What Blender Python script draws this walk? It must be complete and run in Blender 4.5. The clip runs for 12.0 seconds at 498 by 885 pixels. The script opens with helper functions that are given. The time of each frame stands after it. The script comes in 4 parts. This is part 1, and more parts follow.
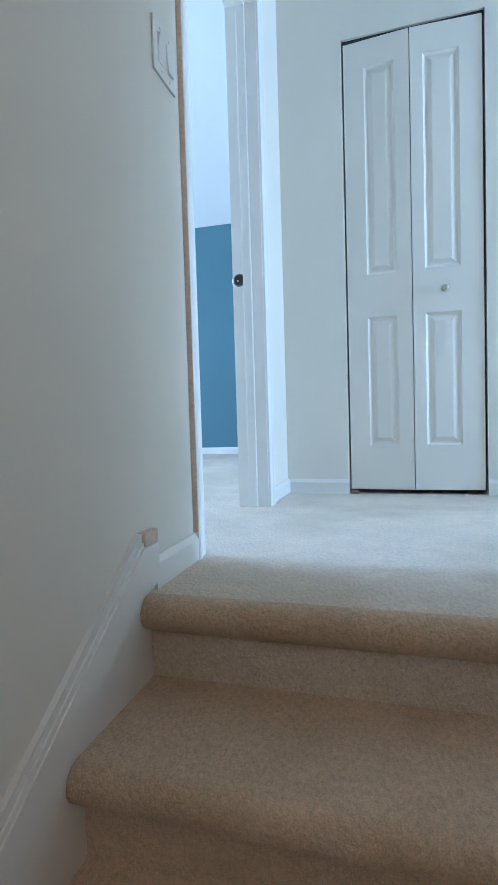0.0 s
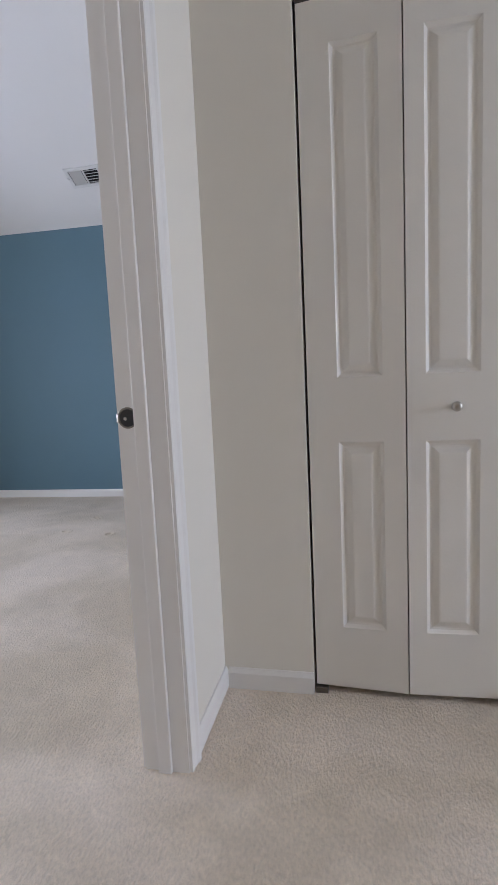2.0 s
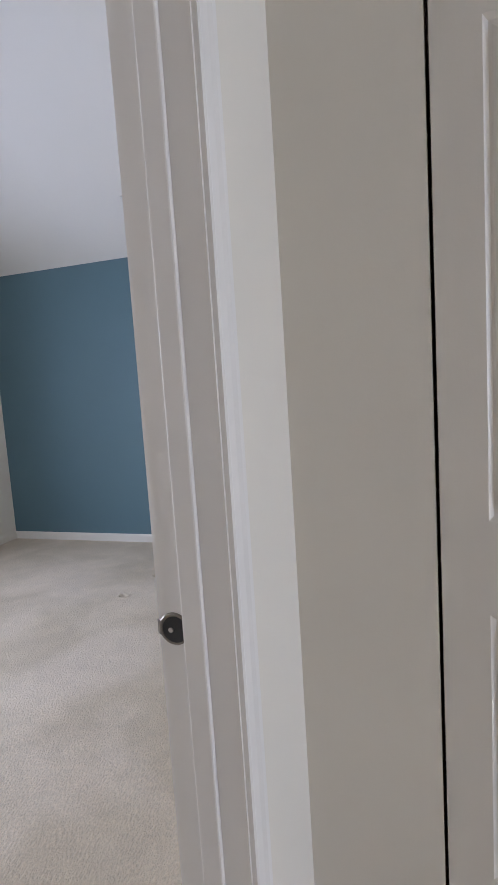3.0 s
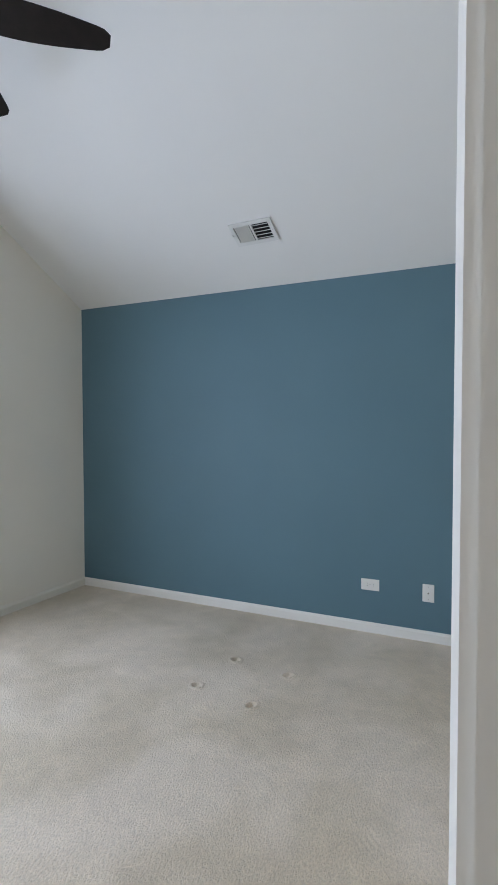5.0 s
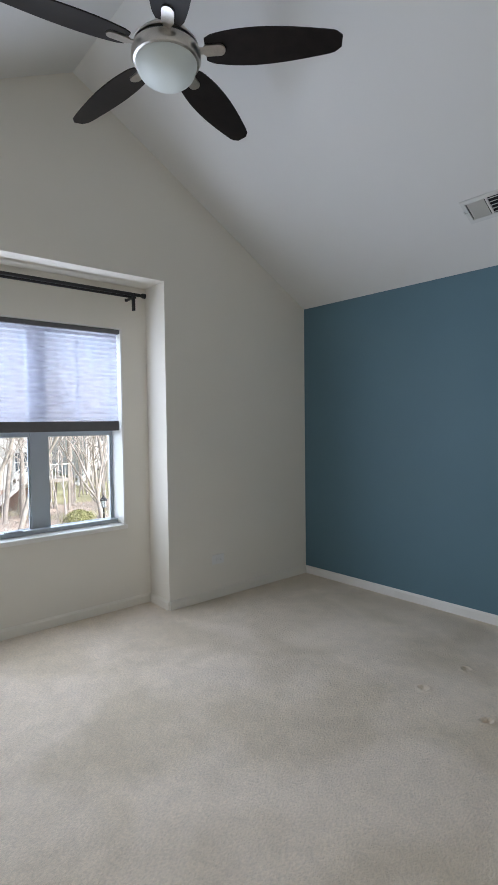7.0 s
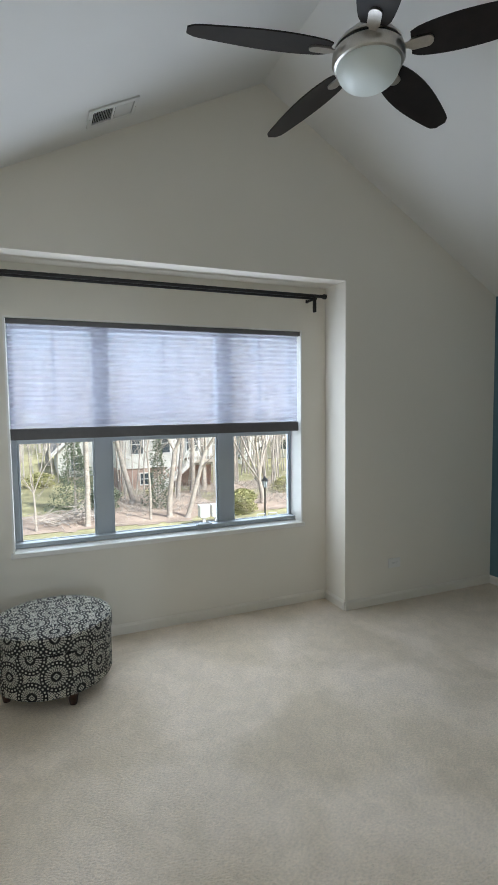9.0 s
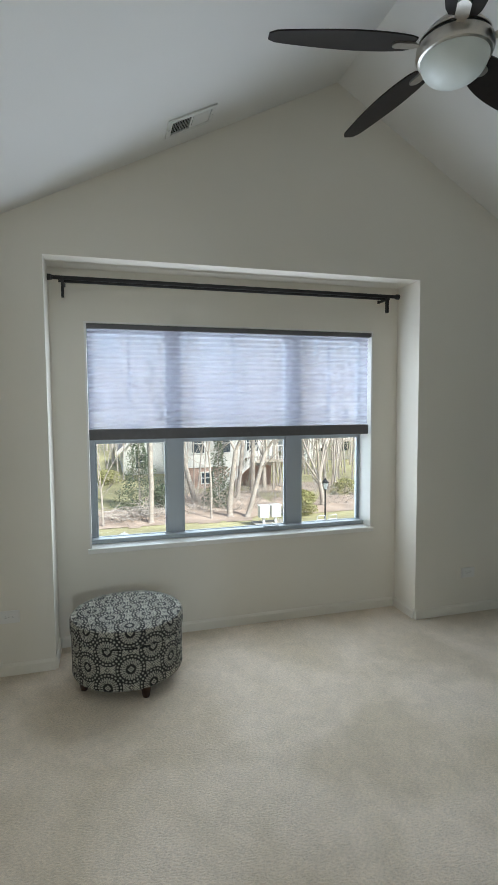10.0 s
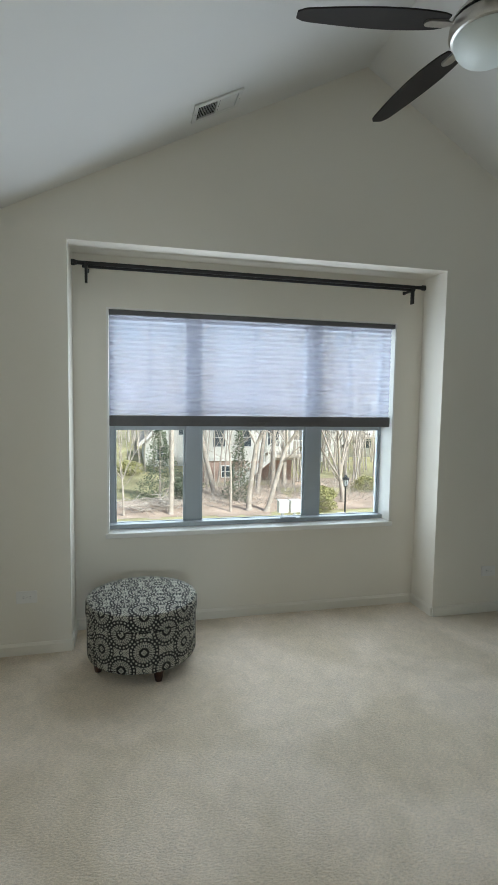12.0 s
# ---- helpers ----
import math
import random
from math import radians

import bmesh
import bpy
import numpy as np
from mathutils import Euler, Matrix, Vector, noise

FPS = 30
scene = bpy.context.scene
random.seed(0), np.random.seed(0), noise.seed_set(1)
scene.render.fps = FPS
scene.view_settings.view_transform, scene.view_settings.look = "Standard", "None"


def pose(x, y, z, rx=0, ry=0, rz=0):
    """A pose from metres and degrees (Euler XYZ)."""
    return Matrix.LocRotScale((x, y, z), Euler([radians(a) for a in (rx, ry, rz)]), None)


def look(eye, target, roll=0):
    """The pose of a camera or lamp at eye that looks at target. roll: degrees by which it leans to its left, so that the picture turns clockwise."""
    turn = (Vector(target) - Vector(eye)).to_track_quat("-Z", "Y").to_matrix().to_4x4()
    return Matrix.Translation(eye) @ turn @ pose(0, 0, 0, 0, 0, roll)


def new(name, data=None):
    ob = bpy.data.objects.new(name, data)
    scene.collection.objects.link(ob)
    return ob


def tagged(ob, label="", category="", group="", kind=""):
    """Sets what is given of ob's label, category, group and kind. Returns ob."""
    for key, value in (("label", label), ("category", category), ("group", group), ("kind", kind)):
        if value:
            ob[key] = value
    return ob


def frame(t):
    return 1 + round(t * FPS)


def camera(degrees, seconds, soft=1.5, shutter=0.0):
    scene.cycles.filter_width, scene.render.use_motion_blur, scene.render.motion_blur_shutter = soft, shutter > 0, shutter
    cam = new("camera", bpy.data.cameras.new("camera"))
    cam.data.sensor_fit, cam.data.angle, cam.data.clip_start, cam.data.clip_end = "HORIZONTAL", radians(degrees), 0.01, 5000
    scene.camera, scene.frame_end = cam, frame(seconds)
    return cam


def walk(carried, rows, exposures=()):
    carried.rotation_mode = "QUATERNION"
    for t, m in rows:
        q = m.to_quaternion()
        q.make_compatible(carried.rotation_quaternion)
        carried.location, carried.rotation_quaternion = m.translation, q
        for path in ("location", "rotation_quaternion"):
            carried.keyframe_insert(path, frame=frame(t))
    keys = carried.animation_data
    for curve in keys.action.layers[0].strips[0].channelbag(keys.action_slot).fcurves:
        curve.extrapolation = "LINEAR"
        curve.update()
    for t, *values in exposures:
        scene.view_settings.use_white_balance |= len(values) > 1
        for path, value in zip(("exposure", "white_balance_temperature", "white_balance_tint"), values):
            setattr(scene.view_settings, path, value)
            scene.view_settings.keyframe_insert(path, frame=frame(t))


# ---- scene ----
cam = camera(51.8, 12.0)
PATH = [
    (0, (2.057, 1.309, 0.367), (1.495, 3.226, 0.277), -1.7),
    (0.5, (2.053, 1.554, 0.552), (1.616, 3.503, 0.447), -2.3),
    (1, (2.02, 1.763, 0.702), (1.69, 3.732, 0.583), -2.6),
    (1.5, (1.995, 1.973, 0.843), (1.713, 3.945, 0.66), -2.5),
    (2, (1.983, 2.199, 1.019), (1.569, 4.141, 0.783), -2.7),
    (2.5, (1.897, 2.424, 1.177), (1.39, 4.343, 0.933), -3.2),
    (3, (1.813, 2.687, 1.314), (1.159, 4.565, 1.099), -3.7),
    (4.8, (1.432, 3.122, 1.432), (0.596, 4.937, 1.365), 0.1),
    (5, (1.421, 3.118, 1.434), (0.516, 4.901, 1.367), -0.1),
    (5.5, (1.411, 3.111, 1.432), (0.316, 4.784, 1.366), -0.8),
    (6, (1.4, 3.102, 1.418), (0.133, 4.648, 1.353), -0.9),
    (6.5, (1.384, 3.084, 1.424), (-0.028, 4.497, 1.348), -0.9),
    (7, (1.364, 3.056, 1.423), (-0.168, 4.338, 1.344), -0.7),
    (7.2, (1.36, 3.048, 1.432), (-0.216, 4.276, 1.345), -0.6),
    (8.8, (1.274, 2.922, 1.584), (-0.54, 3.749, 1.433), -0.7),
    (9, (1.274, 2.919, 1.579), (-0.568, 3.684, 1.432), -0.7),
    (9.5, (1.258, 2.875, 1.584), (-0.634, 3.507, 1.436), -0.9),
    (10, (1.254, 2.855, 1.593), (-0.664, 3.402, 1.45), -0.4),
    (10.5, (1.28, 2.859, 1.613), (-0.629, 3.45, 1.535), 0.4),
    (11, (1.299, 2.865, 1.615), (-0.593, 3.511, 1.597), 1.2),
    (11.5, (1.273, 2.873, 1.586), (-0.642, 3.443, 1.508), 1.0),
    (12, (1.245, 2.875, 1.555), (-0.693, 3.342, 1.392), 0.9),
]
EXPOSURES = [
    (0.0, 1.96, 4330, 3), (0.5, 1.86, 4450, 4), (1.0, 1.41, 4980, 14), (1.5, 1.24, 5450, 18), (2.0, 1.20, 5720, 21), (2.5, 1.19, 5760, 20), (3.2, 1.20, 5800, 21),
    (4.8, 1.25, 5720, 13), (6.0, 1.12, 5830, 14), (7.0, 0.76, 5880, 14), (9.0, 0.52, 6000, 9), (10.0, 0.47, 6060, 7), (12.0, 0.43, 6080, 5),
]
walk(cam, [(t, look(eye, target, roll)) for t, eye, target, roll in PATH], EXPOSURES)

# ---- light ----
SUN_ELEVATION, SUN_AZIMUTH = 42.0, 60.0  # azimuth: degrees from +y towards +x
world = bpy.data.worlds.new("world")
scene.world = world
world.use_nodes = True
wn = world.node_tree.nodes
sky = wn.new("ShaderNodeTexSky")
sky.sky_type = "NISHITA"
sky.sun_disc = False
sky.sun_elevation = radians(SUN_ELEVATION)
sky.sun_rotation = radians(SUN_AZIMUTH)
sky.air_density, sky.dust_density = 1.0, 2.5
wn["Background"].inputs["Strength"].default_value = 0.15
world.node_tree.links.new(sky.outputs["Color"], wn["Background"].inputs["Color"])

sun_data = bpy.data.lights.new("sun", "SUN")
sun_data.energy, sun_data.angle, sun_data.color = 5.0, radians(5.0), (1.0, 0.95, 0.88)
sun = new("sun", sun_data)
az, el = radians(SUN_AZIMUTH), radians(SUN_ELEVATION)
sun_dir = Vector((math.sin(az) * math.cos(el), math.cos(az) * math.cos(el), math.sin(el)))
sun.matrix_world = look(sun_dir * 60, (0, 0, 0))


def area_light(name, eye, target, w, h, watts, colour):
    d = bpy.data.lights.new(name, "AREA")
    d.shape, d.size, d.size_y, d.energy, d.color = "RECTANGLE", w, h, watts, colour
    ob = new(name, d)
    ob.matrix_world = look(eye, target)
    return ob


# sky daylight entering by the bedroom window and by an inferred, unseen hall-end window
area_light("window_daylight", (-2.85, 3.795, 1.46), (0.0, 3.795, 1.46), 2.8, 2.1, 59.0, (0.84, 0.92, 1.0))
# added fill lamp inside the shade for the daylight it diffuses
area_light("shade_glow_daylight", (-2.262, 3.795, 1.40), (0.0, 3.795, 1.40), 2.04, 1.44, 16.5, (0.85, 0.92, 1.0))
area_light("hall_window_daylight", (6.95, 2.90, 1.5), (0.0, 3.20, 1.5), 0.4, 1.3, 29.0, (0.76, 0.88, 1.0))
# added warm fill lamp for the stairwell; no window is known there
area_light("stair_warm_fill", (2.60, 0.2, 1.4), (1.6, 0.3, 1.4), 0.55, 0.55, 2.7, (1.0, 0.64, 0.36))

# ---- materials ----
def material(name, colour, rough=0.6, metal=0.0, vary=0.06, scale=6.0, fine=0.0, fine_scale=300.0, bump=0.0, bump_scale=200.0, spec=0.5):
    """Principled surface: two scales of tone variation and a fine relief, in metres of object space."""
    m = bpy.data.materials.new(name)
    m.use_nodes = True
    nt = m.node_tree
    n, l = nt.nodes, nt.links
    b = n["Principled BSDF"]
    b.inputs["Roughness"].default_value = rough
    b.inputs["Metallic"].default_value = metal
    b.inputs["Specular IOR Level"].default_value = spec
    tc = n.new("ShaderNodeTexCoord")
    base = [*colour, 1.0]
    a = n.new("ShaderNodeTexNoise")
    a.inputs["Scale"].default_value = scale
    a.inputs["Detail"].default_value = 4.0
    l.new(tc.outputs["Object"], a.inputs["Vector"])
    f = n.new("ShaderNodeTexNoise")
    f.inputs["Scale"].default_value = fine_scale
    f.inputs["Detail"].default_value = 2.0
    l.new(tc.outputs["Object"], f.inputs["Vector"])
    mr = n.new("ShaderNodeMapRange")
    mr.inputs["From Min"].default_value, mr.inputs["From Max"].default_value = 0.3, 0.7
    mr.inputs["To Min"].default_value, mr.inputs["To Max"].default_value = 1.0 - vary, 1.0 + vary
    l.new(a.outputs["Fac"], mr.inputs["Value"])
    mf = n.new("ShaderNodeMapRange")
    mf.inputs["From Min"].default_value, mf.inputs["From Max"].default_value = 0.3, 0.7
    mf.inputs["To Min"].default_value, mf.inputs["To Max"].default_value = 1.0 - fine, 1.0 + fine
    l.new(f.outputs["Fac"], mf.inputs["Value"])
    mul = n.new("ShaderNodeMath")
    mul.operation = "MULTIPLY"
    l.new(mr.outputs["Result"], mul.inputs[0])
    l.new(mf.outputs["Result"], mul.inputs[1])
    sc = n.new("ShaderNodeVectorMath")
    sc.operation = "SCALE"
    sc.inputs[0].default_value = base[:3]
    l.new(mul.outputs["Value"], sc.inputs["Scale"])
    l.new(sc.outputs["Vector"], b.inputs["Base Color"])
    if bump:
        g = n.new("ShaderNodeTexNoise")
        g.inputs["Scale"].default_value = bump_scale
        g.inputs["Detail"].default_value = 3.0
        l.new(tc.outputs["Object"], g.inputs["Vector"])
        bp = n.new("ShaderNodeBump")
        bp.inputs["Strength"].default_value = bump
        bp.inputs["Distance"].default_value = 0.004
        l.new(g.outputs["Fac"], bp.inputs["Height"])
        l.new(bp.outputs["Normal"], b.inputs["Normal"])
    return m


def carpet_material(name, colour):
    """Cut-pile carpet: tufts of about 7 mm, brushed patches that lie lighter or darker, faint traffic stains."""
    m = bpy.data.materials.new(name)
    m.use_nodes = True
    nt = m.node_tree
    n, l = nt.nodes, nt.links
    b = n["Principled BSDF"]
    b.inputs["Roughness"].default_value = 0.95
    b.inputs["Specular IOR Level"].default_value = 0.1
    b.inputs["Sheen Weight"].default_value = 0.25
    b.inputs["Sheen Roughness"].default_value = 0.5
    tc = n.new("ShaderNodeTexCoord")

    def noise_node(scale, detail, distort=0.0):
        t = n.new("ShaderNodeTexNoise")
        t.inputs["Scale"].default_value = scale
        t.inputs["Detail"].default_value = detail
        t.inputs["Distortion"].default_value = distort
        l.new(tc.outputs["Object"], t.inputs["Vector"])
        return t

    def ranged(src, lo, hi, f0=0.35, f1=0.65):
        r = n.new("ShaderNodeMapRange")
        r.inputs["From Min"].default_value, r.inputs["From Max"].default_value = f0, f1
        r.inputs["To Min"].default_value, r.inputs["To Max"].default_value = lo, hi
        l.new(src, r.inputs["Value"])
        return r.outputs["Result"]

    def times(p, q):
        k = n.new("ShaderNodeMath")
        k.operation = "MULTIPLY"
        l.new(p, k.inputs[0])
        l.new(q, k.inputs[1])
        return k.outputs["Value"]

    brushed = ranged(noise_node(1.7, 9.0, 0.5).outputs["Fac"], 0.89, 1.05, 0.40, 0.60)
    stains = ranged(noise_node(0.9, 2.0).outputs["Fac"], 0.93, 1.04)
    streak = ranged(noise_node(11.0, 4.0, 1.0).outputs["Fac"], 0.955, 1.04)
    stretch = n.new("ShaderNodeMapping")
    stretch.inputs["Scale"].default_value = (1.0, 0.55, 1.0)
    stretch.inputs["Rotation"].default_value = (0.0, 0.0, 0.5)
    l.new(tc.outputs["Object"], stretch.inputs["Vector"])
    tuft = n.new("ShaderNodeTexNoise")
    tuft.inputs["Scale"].default_value = 125.0
    tuft.inputs["Detail"].default_value = 3.0
    tuft.inputs["Roughness"].default_value = 0.65
    l.new(stretch.outputs["Vector"], tuft.inputs["Vector"])
    # low spots between tufts are darkened in the colour, as their shade
    tuft_tone = ranged(tuft.outputs["Fac"], 0.87, 1.07, 0.32, 0.62)
    grain = ranged(noise_node(420.0, 2.0).outputs["Fac"], 0.88, 1.10)
    total = times(times(brushed, stains), times(times(streak, tuft_tone), grain))
    # pile brushed away from the eye shows its yellower depth, brushed towards it its paler tips
    nap = n.new("ShaderNodeMix")
    nap.data_type = "RGBA"
    nap.inputs["A"].default_value = (colour[0] * 0.99, colour[1] * 0.985, colour[2] * 0.95, 1)
    nap.inputs["B"].default_value = (colour[0] * 1.0, colour[1] * 1.01, colour[2] * 1.04, 1)
    l.new(ranged(noise_node(1.7, 9.0, 0.5).outputs["Fac"], 0.0, 1.0, 0.40, 0.60), nap.inputs["Factor"])
    sc = n.new("ShaderNodeVectorMath")
    sc.operation = "SCALE"
    l.new(nap.outputs["Result"], sc.inputs[0])
    l.new(total, sc.inputs["Scale"])
    l.new(sc.outputs["Vector"], b.inputs["Base Color"])
    bp = n.new("ShaderNodeBump")
    bp.inputs["Strength"].default_value = 0.9
    bp.inputs["Distance"].default_value = 0.010
    l.new(tuft.outputs["Fac"], bp.inputs["Height"])
    l.new(bp.outputs["Normal"], b.inputs["Normal"])
    return m


def glass_material():
    m = bpy.data.materials.new("window_glass")
    m.use_nodes = True
    n, l = m.node_tree.nodes, m.node_tree.links
    n.remove(n["Principled BSDF"])
    t, g, mx, fr = n.new("ShaderNodeBsdfTransparent"), n.new("ShaderNodeBsdfGlossy"), n.new("ShaderNodeMixShader"), n.new("ShaderNodeFresnel")
    t.inputs["Color"].default_value = (0.93, 0.95, 0.95, 1)
    g.inputs["Roughness"].default_value = 0.02
    fr.inputs["IOR"].default_value = 1.45
    l.new(fr.outputs["Fac"], mx.inputs["Fac"])
    l.new(t.outputs["BSDF"], mx.inputs[1])
    l.new(g.outputs["BSDF"], mx.inputs[2])
    l.new(mx.outputs["Shader"], n["Material Output"].inputs["Surface"])
    return m


def shade_material():
    """Sheer pleated fabric: part open weave, part diffusing."""
    m = bpy.data.materials.new("shade_fabric")
    m.use_nodes = True
    n, l = m.node_tree.nodes, m.node_tree.links
    n.remove(n["Principled BSDF"])
    t, d, tr = n.new("ShaderNodeBsdfTransparent"), n.new("ShaderNodeBsdfDiffuse"), n.new("ShaderNodeBsdfTranslucent")
    t.inputs["Color"].default_value = (0.86, 0.89, 1.0, 1)
    d.inputs["Color"].default_value = (0.68, 0.69, 0.78, 1)
    tr.inputs["Color"].default_value = (0.55, 0.54, 0.62, 1)
    a, c = n.new("ShaderNodeMixShader"), n.new("ShaderNodeMixShader")
    a.inputs["Fac"].default_value = 0.7
    tc, w = n.new("ShaderNodeTexCoord"), n.new("ShaderNodeTexNoise")
    w.inputs["Scale"].default_value = 260.0
    l.new(tc.outputs["Object"], w.inputs["Vector"])
    r = n.new("ShaderNodeMapRange")
    r.inputs["To Min"].default_value, r.inputs["To Max"].default_value = 0.66, 0.69
    l.new(w.outputs["Fac"], r.inputs["Value"])
    l.new(d.outputs["BSDF"], a.inputs[1])
    l.new(tr.outputs["BSDF"], a.inputs[2])
    l.new(r.outputs["Result"], c.inputs["Fac"])
    l.new(t.outputs["BSDF"], c.inputs[1])
    l.new(a.outputs["Shader"], c.inputs[2])
    l.new(c.outputs["Shader"], n["Material Output"].inputs["Surface"])
    return m


def medallion_material():
    """Charcoal and cream woven cover: rings, dots and diamonds on a half-drop lattice, laid out on the cover's UV map in metres."""
    m = bpy.data.materials.new("medallion_fabric")
    m.use_nodes = True
    n, l = m.node_tree.nodes, m.node_tree.links
    b = n["Principled BSDF"]
    b.inputs["Roughness"].default_value = 0.9
    b.inputs["Specular IOR Level"].default_value = 0.15

    def mth(op, p, q=None, r=None):
        k = n.new("ShaderNodeMath")
        k.operation = op
        for i, v in enumerate((p, q, r)):
            if v is None:
                continue
            if isinstance(v, (int, float)):
                k.inputs[i].default_value = v
            else:
                l.new(v, k.inputs[i])
        return k.outputs["Value"]

    uv = n.new("ShaderNodeUVMap")
    sep = n.new("ShaderNodeSeparateXYZ")
    l.new(uv.outputs["UV"], sep.inputs["Vector"])
    P, Q = 0.2513, 0.200

    def lattice(du, dv):
        x = mth("SUBTRACT", mth("FRACT", mth("ADD", mth("DIVIDE", sep.outputs["X"], P), du)), 0.5)
        y = mth("SUBTRACT", mth("FRACT", mth("ADD", mth("DIVIDE", sep.outputs["Y"], Q), dv)), 0.5)
        x, y = mth("MULTIPLY", x, P), mth("MULTIPLY", y, Q)
        rad = mth("SQRT", mth("ADD", mth("MULTIPLY", x, x), mth("MULTIPLY", y, y)))
        ang = mth("ARCTAN2", y, x)
        dia = mth("ADD", mth("ABSOLUTE", x), mth("ABSOLUTE", y))
        return x, y, rad, ang, dia

    def band(v, lo, hi):
        return mth("MULTIPLY", mth("GREATER_THAN", v, lo), mth("LESS_THAN", v, hi))

    def dots(ang, k):
        return mth("GREATER_THAN", mth("SINE", mth("MULTIPLY", ang, k)), 0.05)

    def medal(du, dv):
        x, y, rad, ang, dia = lattice(du, dv)
        v = mth("MULTIPLY", band(rad, 0.067, 0.0755), dots(ang, 22.0))
        v = mth("MAXIMUM", v, mth("MULTIPLY", band(rad, 0.050, 0.058), dots(ang, 24.0)))
        v = mth("MAXIMUM", v, band(rad, 0.045, 0.048))
        v = mth("MAXIMUM", v, mth("MULTIPLY", band(rad, 0.028, 0.042), dots(ang, 22.0)))
        v = mth("MAXIMUM", v, band(dia, 0.011, 0.017))
        v = mth("MAXIMUM", v, mth("LESS_THAN", dia, 0.005))
        return v, mth("LESS_THAN", rad, 0.0835)

    v1, in1 = medal(0.0, 0.0)
    v2, in2 = medal(0.5, 0.5)
    d3 = mth("MINIMUM", lattice(0.5, 0.0)[4], lattice(0.0, 0.5)[4])
    weave = mth("MULTIPLY", mth("SINE", mth("MULTIPLY", sep.outputs["X"], 450.0)), mth("SINE", mth("MULTIPLY", sep.outputs["Y"], 450.0)))
    gap = mth("MAXIMUM", mth("MULTIPLY", mth("GREATER_THAN", d3, 0.014), mth("GREATER_THAN", weave, -0.1)), mth("LESS_THAN", d3, 0.007))
    outside = mth("SUBTRACT", 1.0, mth("MAXIMUM", in1, in2))
    val = mth("MAXIMUM", mth("MAXIMUM", v1, v2), mth("MULTIPLY", gap, outside))
    mx = n.new("ShaderNodeMix")
    mx.data_type = "RGBA"
    mx.inputs["A"].default_value = (0.022, 0.022, 0.022, 1)
    mx.inputs["B"].default_value = (0.56, 0.545, 0.46, 1)
    l.new(val, mx.inputs["Factor"])
    tc, wv = n.new("ShaderNodeTexCoord"), n.new("ShaderNodeTexNoise")
    wv.inputs["Scale"].default_value = 700.0
    l.new(tc.outputs["Object"], wv.inputs["Vector"])
    bp = n.new("ShaderNodeBump")
    bp.inputs["Strength"].default_value, bp.inputs["Distance"].default_value = 0.4, 0.002
    l.new(wv.outputs["Fac"], bp.inputs["Height"])
    l.new(bp.outputs["Normal"], b.inputs["Normal"])
    l.new(mx.outputs["Result"], b.inputs["Base Color"])
    return m


WALL = material("wall_paint", (0.80, 0.757, 0.665), 0.75, vary=0.015, scale=1.2, bump=0.06, bump_scale=120.0)
CEIL = material("ceiling_paint", (0.785, 0.772, 0.742), 0.85, vary=0.012, scale=1.0, bump=0.08, bump_scale=90.0)
CREAMTRIM = material("cream_trim_paint", (0.80, 0.76, 0.67), 0.42, vary=0.012, scale=3.0, bump=0.03, bump_scale=60.0)
TRIM = material("trim_paint", (0.84, 0.815, 0.765), 0.38, vary=0.012, scale=3.0, bump=0.03, bump_scale=60.0)
BLUE = material("blue_wall_paint", (0.105, 0.190, 0.238), 0.6, vary=0.03, scale=1.5, bump=0.07, bump_scale=120.0)
CARPET = carpet_material("carpet_pile", (0.795, 0.675, 0.525))
# the landing's carpet again, with the stairwell's shade put into a browner colour
SHADEDCARPET = carpet_material("shaded_stair_carpet", (0.70, 0.53, 0.355))
DOOR = material("moulded_door_paint", (0.81, 0.772, 0.70), 0.45, vary=0.012, scale=2.0, bump=0.05, bump_scale=140.0)
NICKEL = material("brushed_nickel", (0.55, 0.52, 0.48), 0.28, 1.0, vary=0.05, scale=40.0, fine=0.05)
BRASS = material("aged_steel_plate", (0.24, 0.21, 0.175), 0.35, 1.0, vary=0.1, scale=60.0)
BLADE = material("espresso_wood_veneer", (0.013, 0.0095, 0.008), 0.45, vary=0.25, scale=18.0, fine=0.1, fine_scale=160.0)
BLADE.node_tree.nodes["Principled BSDF"].inputs["Specular IOR Level"].default_value = 0.22
BOWL = material("frosted_glass_bowl", (0.72, 0.76, 0.72), 0.35, vary=0.01)
DARK = material("near_black", (0.01, 0.01, 0.01), 0.9, vary=0.1)
GRILLE = material("register_enamel", (0.72, 0.71, 0.68), 0.4, vary=0.02)
BRONZE = material("dark_bronze_metal", (0.030, 0.028, 0.027), 0.38, 0.6, vary=0.1, scale=30.0)
RAIL = material("shade_rail_taupe", (0.12, 0.115, 0.115), 0.5, vary=0.05, scale=30.0)
VINYL = material("window_vinyl", (0.44, 0.48, 0.51), 0.4, vary=0.02, scale=8.0)
PLATE = material("plate_plastic", (0.80, 0.78, 0.74), 0.35, vary=0.01)
# near-black, standing in for the shade inside slots and gaps
SLOT = material("slot_dark", (0.03, 0.03, 0.03), 0.6, vary=0.05)
# tan colour of the casing's outer strip and the skirt's end patch
TANEDGE = material("tan_edge", (0.68, 0.55, 0.43), 0.7, vary=0.08, scale=12.0, fine=0.1, fine_scale=120.0)
LEG = material("dark_stained_leg", (0.045, 0.018, 0.011), 0.35, vary=0.2, scale=30.0)
GLASS = glass_material()
SHADE = shade_material()
FABRIC = medallion_material()
